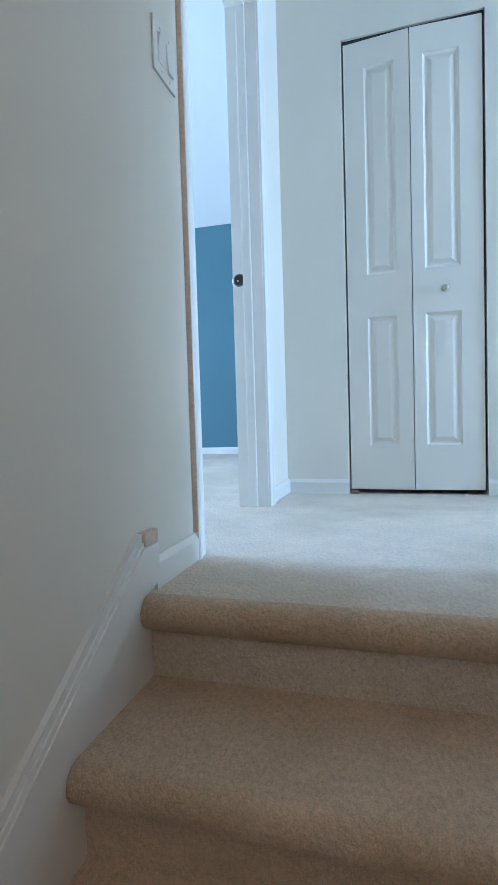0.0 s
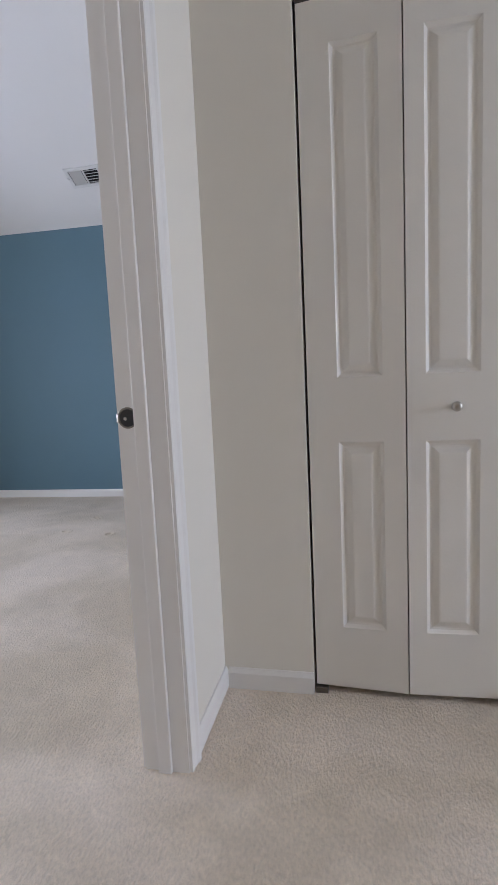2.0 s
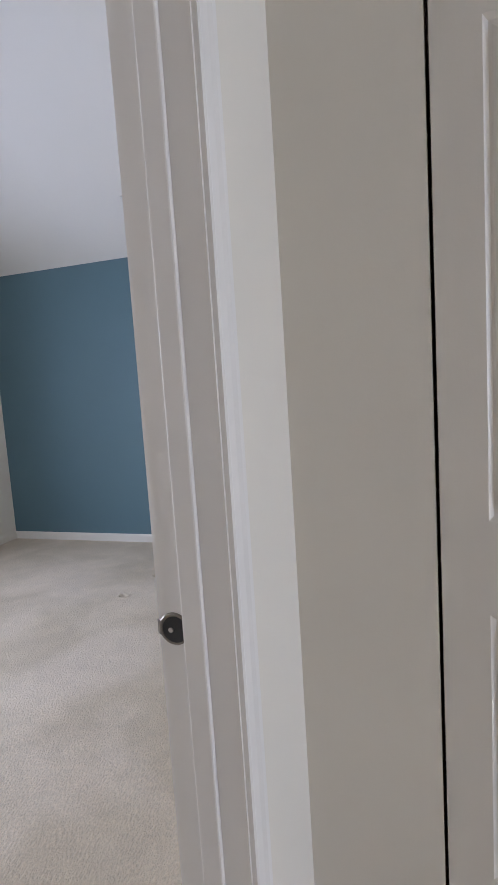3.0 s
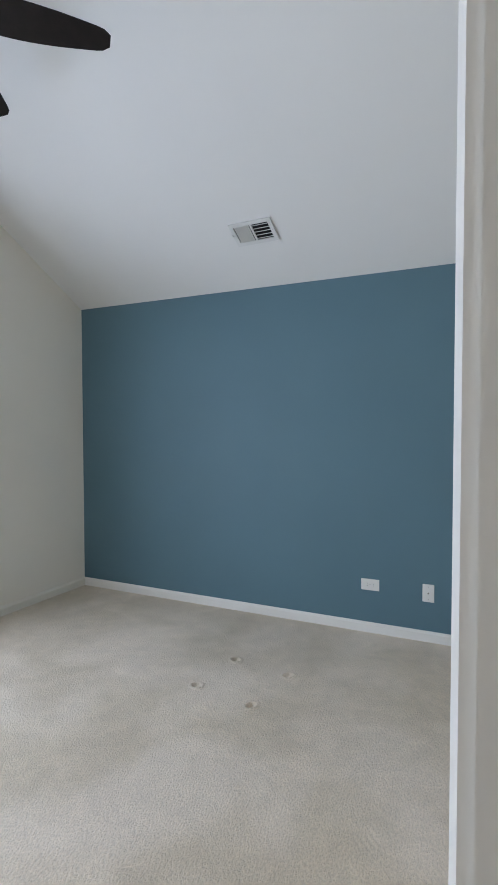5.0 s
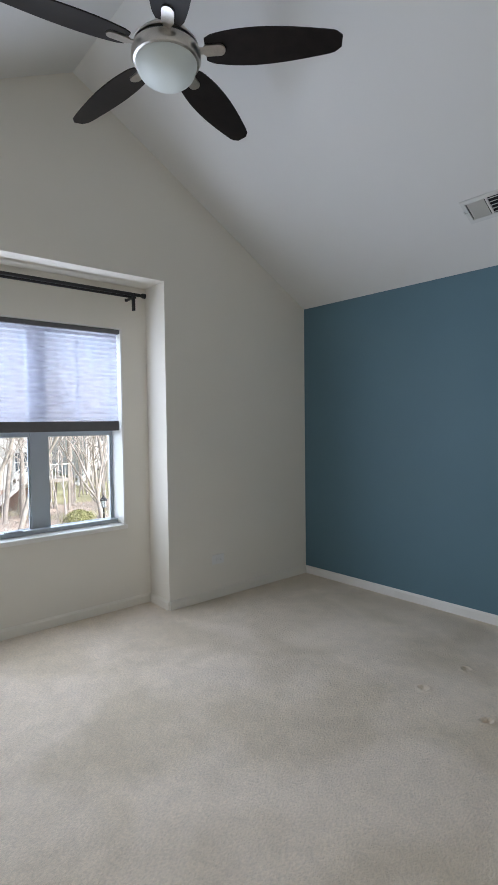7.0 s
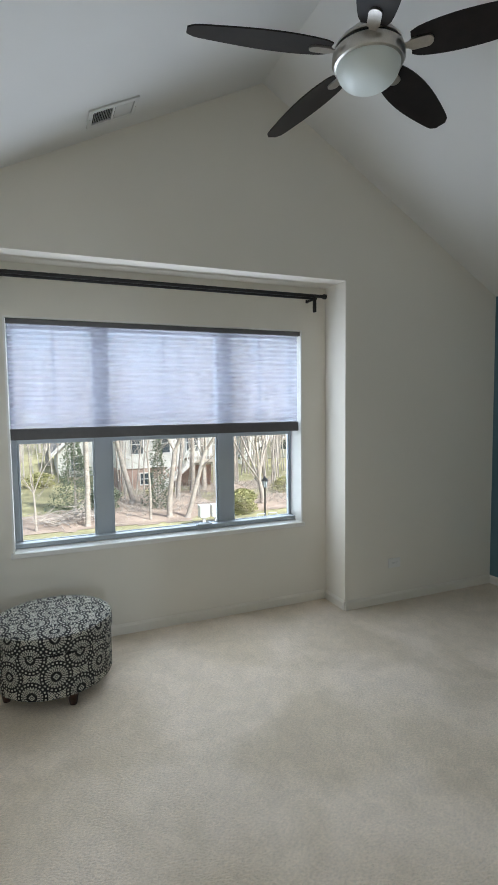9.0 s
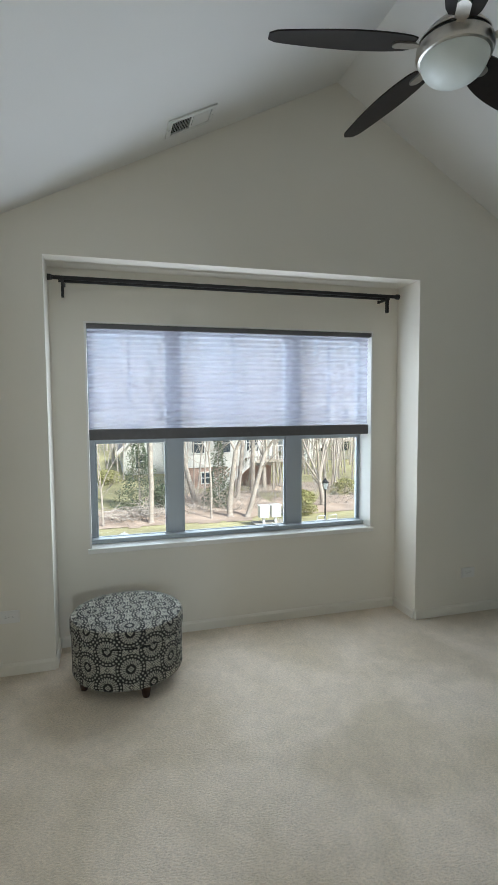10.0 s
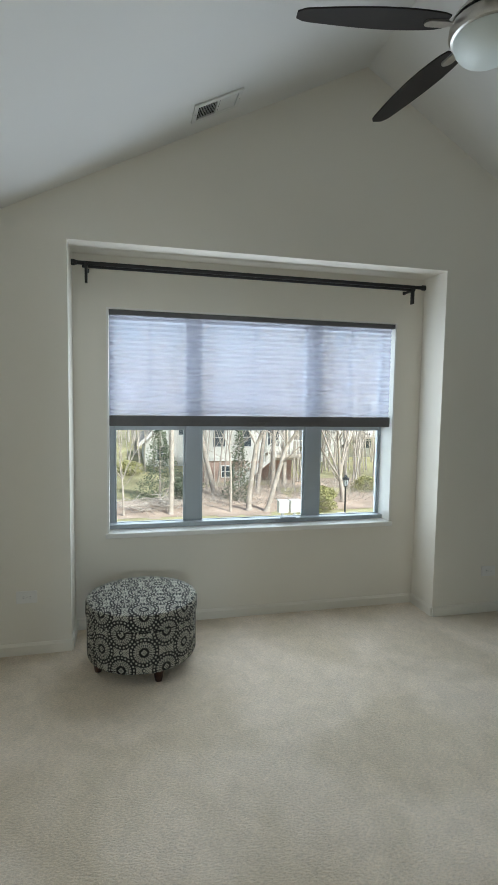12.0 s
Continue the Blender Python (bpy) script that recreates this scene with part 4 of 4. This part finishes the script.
def limb(out, p, d, length, r0, depth, rng, spread, sides):
    """Grow one limb as a bending run of short tubes and branch it; out gathers (p, q, r0, r1, sides)."""
    steps = 4 if depth > 1 else 3
    r, q = r0, p.copy()
    for s in range(steps):
        d = (d + Vector((rng.uniform(-1, 1), rng.uniform(-1, 1), rng.uniform(-0.5, 0.9))) * 0.16).normalized()
        nq = q + d * (length / steps)
        nr = r * (0.86 if depth > 1 else 0.72)
        out.append((q, nq, r, nr, sides))
        if depth > 0 and s >= 1:
            for _ in range(2 if s > 1 else 1):
                side = Vector((rng.uniform(-1, 1), rng.uniform(-1, 1), rng.uniform(-0.2, 0.6))).normalized()
                nd = (d * (1.0 - spread * 0.5) + side * spread).normalized()
                limb(out, nq, nd, length * rng.uniform(0.5, 0.72), nr * rng.uniform(0.45, 0.65), depth - 1, rng, spread, max(3, sides - 2))
        q, r = nq, nr


def tubes_mesh(name, segs, mat):
    verts, faces = [], []
    for p, q, r0, r1, n in segs:
        turn = (q - p).to_track_quat("Z", "Y")
        k = len(verts)
        for c, r in ((p, r0), (q, r1)):
            for i in range(n):
                verts.append(c + turn @ Vector((r * math.cos(2 * math.pi * i / n), r * math.sin(2 * math.pi * i / n), 0)))
        for i in range(n):
            j = (i + 1) % n
            faces.append((k + i, k + j, k + n + j, k + n + i))
    me = bpy.data.meshes.new(name)
    me.from_pydata([tuple(v) for v in verts], [], faces)
    me.materials.append(mat)
    me.shade_smooth()
    return me


def bare_tree(label, x, y, height, r, lean=(0, 0), fork=0.35, limbs=3, seed=0, depth=3):
    rng = random.Random(seed)
    e = thing("bare_tree", label, "tree", (x, y, ground_height(x, y) - 0.05), "bare winter trees")
    trunk, crown = [], []
    q, d, rr = Vector((0, 0, 0)), Vector((lean[0], lean[1], 1)).normalized(), r
    trunk.append((q, q + d * 0.25, r * 1.45, r * 1.08, 12))
    q = q + d * 0.25
    n = 7
    for s in range(n):
        d = (d + Vector((rng.uniform(-1, 1), rng.uniform(-1, 1), 0.6)) * 0.07).normalized()
        nq = q + d * (height * fork / n)
        trunk.append((q, nq, rr, rr * 0.955, 12))
        q, rr = nq, rr * 0.955
        if s > 3 and rng.random() < 0.6:
            side = Vector((rng.uniform(-1, 1), rng.uniform(-1, 1), 0.5)).normalized()
            limb(crown, q, side, height * 0.22, rr * 0.35, 2, rng, 0.6, 6)
    for k in range(limbs):
        a = 2 * math.pi * (k + rng.random() * 0.5) / limbs
        nd = (d + Vector((math.cos(a), math.sin(a), 0.1)) * rng.uniform(0.35, 0.65)).normalized()
        limb(crown, q - d * 0.1, nd, height * rng.uniform(0.42, 0.55), rr * rng.uniform(0.55, 0.75), depth, rng, 0.5, 8)
    for nm, segs, mat in (("trunk", trunk, BARK), ("crown", crown, BARK)):
        o = new(nm, tubes_mesh(nm, segs, mat))
        o.parent = e
    return e


bare_tree("tall pale-barked bare tree in the leaf bed", -26.0, 5.2, 11, 0.135, (0.0, 0.02), 0.6, 3, 3)
bare_tree("leaning dark-barked bare tree", -31.0, 8.4, 12, 0.17, (0.0, -0.16), 0.42, 3, 4)
bare_tree("tall forked bare tree by the mailboxes", -26.4, 9.6, 12, 0.16, (0, -0.03), 0.30, 3, 5)
bare_tree("leaning bare tree behind the mailboxes", -26.0, 10.5, 11, 0.145, (0.0, 0.28), 0.34, 4, 6)
bare_tree("low spreading bare tree behind the lamp post", -27.8, 15.9, 8, 0.16, (0.02, -0.06), 0.18, 6, 7, 4)
bare_tree("slender young bare tree", -26.2, 8.5, 7, 0.07, (0.03, -0.05), 0.5, 3, 8, 2)
bare_tree("slim pale birch sapling", -26.0, 2.75, 6, 0.06, (0.0, -0.03), 0.3, 4, 9, 2)
bare_tree("bare tree at the wood's edge", -33.0, 12.8, 12, 0.16, (0, 0.05), 0.4, 3, 12)
bare_tree("bare tree at the wood's edge", -34.5, 14.2, 13, 0.18, (0, -0.04), 0.4, 3, 13)
bare_tree("bare tree at the wood's edge", -31.5, 11.4, 12, 0.15, (0, 0.06), 0.4, 3, 14)
bare_tree("bare tree at the wood's edge", -36.0, 17.2, 13, 0.2, (0, 0.03), 0.4, 3, 15)
bare_tree("bare tree at the wood's edge", -33.5, 18.6, 12, 0.15, (0, -0.02), 0.4, 3, 16)
bare_tree("bare tree on the far lawn", -41.0, 1.5, 13, 0.2, (0, 0.03), 0.4, 3, 17)

# thin saplings of the wood's edge
rng = random.Random(77)
segs = []
for _ in range(190):
    x, y = rng.uniform(-46, -29.5), rng.uniform(-7, 30)
    if y < 7 and x > -40:
        continue
    p = Vector((x, y, ground_height(x, y) - 0.1))
    h, r = rng.uniform(6, 11), rng.uniform(0.035, 0.085)
    d = Vector((rng.uniform(-0.1, 0.1), rng.uniform(-0.12, 0.12), 1)).normalized()
    q = p
    for k in range(6):
        d = (d + Vector((rng.uniform(-1, 1), rng.uniform(-1, 1), 0.3)) * 0.08).normalized()
        nq = q + d * h / 6
        segs.append((q, nq, r * (1 - 0.13 * k), r * (0.87 - 0.13 * k), 6))
        if k > 0:
            for _ in range(2):
                nd = (d + Vector((rng.uniform(-1, 1), rng.uniform(-1, 1), 0.2)) * 0.7).normalized()
                limb(segs, nq, nd, h * 0.24, r * 0.4, 1, rng, 0.6, 4)
        q = nq
tagged(new("thicket", tubes_mesh("thicket", segs, TWIG)), "thicket of thin bare saplings", "thicket", kind="stuff")

# far woods
rng = random.Random(21)
segs = []
for _ in range(110):
    x, y = rng.uniform(-80, -51), rng.uniform(-22, 48)
    p = Vector((x, y, ground_height(x, y) - 0.1))
    h = rng.uniform(10, 16)
    d = Vector((rng.uniform(-0.08, 0.08), rng.uniform(-0.08, 0.08), 1)).normalized()
    segs.append((p, p + d * h * 0.5, 0.2, 0.13, 6))
    for k in range(4):
        nd = (d + Vector((rng.uniform(-1, 1), rng.uniform(-1, 1), 0.1)) * 0.5).normalized()
        limb(segs, p + d * h * (0.3 + 0.07 * k), nd, h * 0.4, 0.09, 2, rng, 0.55, 4)
tagged(new("far_woods", tubes_mesh("far_woods", segs, TWIG)), "bare winter woods in the distance", "woods", kind="stuff")


def leafy(name, label, category, x, y, height, radius, mat, seed, conical, count, size):
    """A bush or conifer: a short trunk with sprays and many small leaf clumps with an uneven outline."""
    rng = random.Random(seed)
    e = thing(name, label, category, (x, y, ground_height(x, y) - 0.05))
    st = [(Vector((0, 0, 0)), Vector((0, 0, height * 0.92)), 0.07, 0.015, 8)]
    verts, faces = [], []
    lobes = [(rng.uniform(0, 2 * math.pi), rng.uniform(0.75, 1.2)) for _ in range(7)]
    for _ in range(count):
        t = rng.random() ** (1.3 if conical else 0.8)
        a = rng.uniform(0, 2 * math.pi)
        lob = 1.0 + 0.25 * math.sin(3 * a + t * 9 + lobes[0][0]) * lobes[1][1]
        prof = (1 - t) * 0.95 + 0.06 if conical else math.sqrt(max(0.02, 1 - (2 * t - 0.9) ** 2 / 1.25))
        rr = radius * prof * lob * math.sqrt(rng.uniform(0.25, 1.0))
        c = Vector((rr * math.cos(a), rr * math.sin(a), 0.1 + height * t * 0.95))
        if rng.random() < 0.02:
            st.append((Vector((0, 0, max(0.05, c.z - 0.3 * rr))), c, 0.018, 0.006, 4))
        u = Vector((rng.gauss(0, 1), rng.gauss(0, 1), rng.gauss(0, 0.6))).normalized()
        v = u.cross(Vector((rng.gauss(0, 1), rng.gauss(0, 1), rng.gauss(0, 1)))).normalized()
        s = size * rng.uniform(0.6, 1.4)
        k = len(verts)
        verts += [tuple(c - u * s), tuple(c + v * s * 0.45), tuple(c + u * s), tuple(c - v * s * 0.45)]
        faces.append((k, k + 1, k + 2, k + 3))
    me = bpy.data.meshes.new("crown")
    me.from_pydata(verts, [], faces)
    me.materials.append(mat)
    o = new("crown", me)
    o.parent = e
    o = new("trunk", tubes_mesh("trunk", st, BARK))
    o.parent = e
    return e


leafy("evergreen_tree", "dark green cedar at the edge of the lawn", "tree", -30.2, 4.9, 5.2, 1.5, NEEDLE, 31, True, 3600, 0.07)
leafy("evergreen_tree", "dark green cedar before the brick house", "tree", -29.2, 9.6, 5.4, 0.9, NEEDLE, 32, True, 2200, 0.07)
leafy("evergreen_shrub", "low dark evergreen shrub", "shrub", -29.6, 6.5, 1.5, 0.9, NEEDLE, 33, False, 2200, 0.07)
leafy("yellow_green_bush", "yellow-green bush beside the lamp post", "bush", -25.6, 13.6, 1.45, 0.85, BUSHLEAF, 34, False, 3600, 0.06)
leafy("yellow_green_bush", "small yellow-green bush behind the lamp", "bush", -31.0, 19.0, 1.1, 0.8, BUSHLEAF, 35, False, 1400, 0.07)
leafy("yellow_green_bush", "pale green shrub by the far house", "bush", -41.0, 3.0, 1.1, 1.1, BUSHLEAF, 36, False, 900, 0.12)

# brush pile
rng = random.Random(41)
segs = []
for _ in range(150):
    c = Vector((-27.2 + rng.gauss(0, 0.5), 4.4 + rng.gauss(0, 0.75), ground_height(-27, 4.4) + abs(rng.gauss(0.25, 0.2))))
    d = Vector((rng.gauss(0, 1), rng.gauss(0, 1), rng.gauss(0, 0.3))).normalized() * rng.uniform(0.4, 0.9)
    segs.append((c - d, c, 0.012, 0.018, 4))
    segs.append((c, c + d + Vector((0, 0, rng.uniform(-0.1, 0.15))), 0.018, 0.008, 4))
tagged(new("brush_pile", tubes_mesh("brush_pile", segs, TWIG)), "heap of cut branches on the leaf bed", "brush pile", kind="stuff")


# low tangle of bare brush between the trees
rng = random.Random(58)
segs = []
for _ in range(900):
    x, y = rng.uniform(-36.0, -27.4), rng.uniform(1.5, 24.0)
    if y < 5.8:
        continue
    p = Vector((x, y, ground_height(x, y) + 0.02))
    for _ in range(3):
        d = Vector((rng.gauss(0, 0.6), rng.gauss(0, 0.6), rng.uniform(0.25, 1.0))).normalized() * rng.uniform(0.25, 0.75)
        q = p + d
        segs.append((p, q, 0.012, 0.008, 3))
        segs.append((q, q + d * 0.6 + Vector((rng.gauss(0, 0.15), rng.gauss(0, 0.15), rng.uniform(-0.15, 0.1))), 0.008, 0.004, 3))
tagged(new("undergrowth", tubes_mesh("undergrowth", segs, TWIG)), "low tangle of bare brush on the leaf bed", "undergrowth", kind="stuff")


# mailboxes
def mailbox(x, y):
    z = ground_height(x, y)
    e = thing("mailbox", "white cluster mailbox on a short post", "mailbox", (x, y, z), "mailboxes by the road")
    b = B()
    box(b, -0.06, 0.06, -0.07, 0.07, -0.05, 0.50, 0.01)
    part("post", b, SIGNWHITE, e)
    b = B()
    box(b, -0.21, 0.21, -0.25, 0.25, 0.50, 1.08, 0.015)
    part("box", b, SIGNWHITE, e)
    b = B()
    box(b, -0.24, 0.24, -0.28, 0.28, 1.08, 1.13, 0.012)
    part("cap", b, SIGNWHITE, e)
    for i in range(3):
        b = B()
        box(b, 0.211, 0.218, -0.22, 0.22, 0.54 + 0.18 * i, 0.70 + 0.18 * i, 0.002)
        d = part("mail_door", b, SIGNWHITE, e)
        b = B()
        box(b, 0.219, 0.224, 0.10, 0.19, 0.60 + 0.18 * i, 0.62 + 0.18 * i)
        part("lock", b, SLOT, d)
    return e


mailbox(-23.6, 10.70)
mailbox(-23.6, 11.34)
b = B()
box(b, -24.2, -23.0, 10.2, 11.9, GZ - 0.2, GZ + 0.16, 0.02)
setting("pavement", b, material("concrete_pad", (0.36, 0.33, 0.28), 0.9, vary=0.08, fine=0.1, fine_scale=30.0), "pale concrete pad under the mailboxes")

# lamp post
LX, LY = -23.4, 14.05
lamp = thing("street_lamp", "black garden lamp post with a glass lantern", "lamp post", (LX, LY, ground_height(LX, LY)))
b = B()
lathe(b, [(0.11, -0.05), (0.11, 0.06), (0.06, 0.16), (0.045, 0.3), (0.04, 1.7), (0.07, 1.74), (0.07, 1.78), (0.0, 1.78)], sides=16)
part("post", b, LANTERN, lamp, smooth=40)
b = B()
lathe(b, [(0.0, 1.78), (0.09, 1.78), (0.145, 2.12), (0.0, 2.12)], sides=6)
part("lantern_glass", b, LANTERNGLASS, lamp, "pale lantern panes")
b = B()
lathe(b, [(0.0, 2.12), (0.20, 2.12), (0.18, 2.16), (0.05, 2.32), (0.02, 2.36), (0.0, 2.42)], sides=6)
part("lantern_roof", b, LANTERN, lamp)
for i in range(6):
    a = 2 * math.pi * i / 6
    b = B()
    tube(b, (0.092 * math.cos(a), 0.092 * math.sin(a), 1.78), (0.148 * math.cos(a), 0.148 * math.sin(a), 2.12), 0.012, 0.012, 5)
    part("lantern_bar", b, LANTERN, lamp)
rack = thing("bike_rack", "low grey metal rack beside the lamp post", "rack", (LX, LY, ground_height(LX, LY)))
for y0 in (-0.55, 0.12):
    b = B()
    for p, q in (((0.2, y0, 0), (0.2, y0, 0.42)), ((0.2, y0 + 0.45, 0), (0.2, y0 + 0.45, 0.42)), ((0.2, y0, 0.42), (0.2, y0 + 0.45, 0.42)), ((0.2, y0, 0.22), (0.2, y0 + 0.45, 0.22))):
        tube(b, p, q, 0.02, 0.02, 6)
    part("hoop", b, VINYL, rack)


# ---- neighbouring houses ----
def house_window(parent, x, y0, y1, z0, z1):
    b = B()
    for a in ((y0 - 0.07, y0, z0 - 0.07, z1 + 0.07), (y1, y1 + 0.07, z0 - 0.07, z1 + 0.07), (y0, y1, z0 - 0.07, z0), (y0, y1, z1, z1 + 0.07), (y0, y1, (z0 + z1) / 2 - 0.025, (z0 + z1) / 2 + 0.025)):
        box(b, x, x + 0.06, *a)
    w = part("window", b, SIGNWHITE, parent)
    b = B()
    box(b, x, x + 0.02, y0, y1, z0, z1)
    part("pane", b, HOUSEGLASS, w)


h1 = thing("white_house", "white sided house with a grey gable roof beyond the lawn", "house", (0, 0, 0))
b = B()
prism(b, [(4.5, GZ - 0.3), (11.5, GZ - 0.3), (11.5, -2.2), (8.0, 1.2), (4.5, -2.2)], "x", -54.0, -45.0)
part("wall", b, SIDING, h1)
b = B()
prism(b, [(4.0, -2.62), (8.0, 1.22), (12.0, -2.62), (12.0, -2.37), (8.0, 1.5), (4.0, -2.37)], "x", -54.4, -44.5)
part("roof", b, ROOF, h1)
b = B()
prism(b, [(3.95, -2.72), (8.0, 1.16), (12.05, -2.72), (12.05, -2.35), (8.0, 1.53), (3.95, -2.35)], "x", -44.5, -44.4)
part("fascia", b, SIGNWHITE, h1, "white rake boards")
house_window(h1, -45.0, 5.6, 6.5, -3.9, -2.7)
house_window(h1, -45.0, 7.5, 8.5, -1.6, -0.4)
b = B()
box(b, -45.0, -44.88, 4.55, 4.67, GZ - 0.3, -2.5)
part("downspout", b, SIGNWHITE, h1)

h2 = thing("brick_house", "white house on a red brick ground floor behind the trees", "house", (0, 0, 0))
HX = -36.5
b = B()
box(b, HX - 3.0, HX, 8.4, 15.4, GZ - 0.3, -3.0)
part("brick_wall", b, BRICK, h2, "red brick ground floor")
b = B()
box(b, HX - 3.0, HX + 0.12, 8.3, 15.5, -3.0, 1.2)
for i in range(22):
    box(b, HX + 0.12, HX + 0.135, 8.3, 15.5, -2.98 + 0.19 * i, -2.81 + 0.19 * i)
part("siding_wall", b, SIDING, h2, "white lapped siding")
b = B()
prism(b, [(HX + 0.6, 1.0), (HX - 1.5, 2.1), (HX - 3.6, 1.0), (HX - 3.6, 1.25), (HX - 1.5, 2.4), (HX + 0.6, 1.25)], "y", 7.9, 15.9)
part("roof", b, ROOF, h2)
house_window(h2, HX, 9.9, 10.8, -4.2, -3.4)
for y in (9.2, 11.2, 13.4):
    house_window(h2, HX + 0.135, y, y + 0.9, -1.9, -0.5)


def deck(label, x, y0, y1, z, stair_y, way):
    e = thing("wooden_deck", label, "deck", (0, 0, 0))
    b = B()
    box(b, x - 2.4, x, y0, y1, z - 0.22, z)
    part("platform", b, DECK, e)
    for y in (y0 + 0.1, (y0 + y1) / 2, y1 - 0.1):
        b = B()
        box(b, x - 0.18, x - 0.04, y - 0.07, y + 0.07, GZ - 0.2, z + 1.0)
        part("post", b, DECK, e)
    b = B()
    box(b, x - 0.14, x - 0.06, y0, y1, z + 0.95, z + 1.03)
    part("rail", b, SIDING, e)
    n = int((y1 - y0) / 0.22)
    b = B()
    for i in range(n):
        yy = y0 + 0.2 + 0.22 * i
        box(b, x - 0.12, x - 0.08, yy - 0.02, yy + 0.02, z, z + 0.95)
    tagged(part("balusters", b, SIDING, e), kind="stuff")
    run = (z - GZ) * 1.25
    for dx in (-0.9, -0.05):
        b = B()
        prism(b, [(stair_y, z), (stair_y + way * run, GZ), (stair_y + way * run, GZ + 0.3), (stair_y, z + 0.3)], "x", x + 0.9 + dx, x + 0.98 + dx)
        prism(b, [(stair_y, z + 0.9), (stair_y + way * run, GZ + 0.9), (stair_y + way * run, GZ + 1.0), (stair_y, z + 1.0)], "x", x + 0.9 + dx, x + 0.98 + dx)
        m = int(run / 0.25)
        for i in range(m):
            yy = stair_y + way * run * (i + 0.5) / m
            zz = z - (z - GZ) * (i + 0.5) / m
            box(b, x + 0.92 + dx, x + 0.96 + dx, yy - 0.02, yy + 0.02, zz + 0.2, zz + 0.92)
        part("stair_rail", b, SIDING, e)
    return e


deck("white railed wooden deck with an outside stair", HX + 2.5, 13.2, 16.4, -2.3, 13.2, -1)
h3 = thing("cream_house", "cream house with dark windows and a deck beyond the wood", "house", (0, 0, 0))
b = B()
box(b, -60, -50, 24, 38, GZ - 0.3, 3.4)
part("wall", b, SIDING, h3)
b = B()
prism(b, [(-49.3, 3.1), (-55, 6.0), (-60.7, 3.1), (-60.7, 3.4), (-55, 6.3), (-49.3, 3.4)], "y", 23.4, 38.6)
part("roof", b, ROOF, h3)
for y in (25.0, 27.6, 30.2, 32.8):
    house_window(h3, -50, y, y + 1.3, -3.4, -1.8)
    house_window(h3, -50, y, y + 1.3, -0.4, 1.3)
deck("grey wooden deck on the cream house", -47.5, 25.0, 31.0, -2.0, 25.0, -1)

# porch roof of this house, below the window
porch = thing("porch_roof", "white metal gable roof of the entrance porch", "porch roof", (0, 0, 0))
b = B()
prism(b, [(2.10, -0.55), (3.10, -0.155), (4.10, -0.55), (4.10, -0.62), (3.10, -0.225), (2.10, -0.62)], "x", -6.0, -2.5)
part("roof", b, SIGNWHITE, porch)
for y in (2.25, 3.95):
    b = B()
    box(b, -5.9, -5.76, y - 0.07, y + 0.07, GZ - 0.2, -0.58)
    part("post", b, SIGNWHITE, porch)
b = B()
box(b, -2.75, -2.45, -3.0, 8.0, GZ - 0.3, -0.3)
setting("wall_outside", b, SIDING, "white sided outer wall below the window")
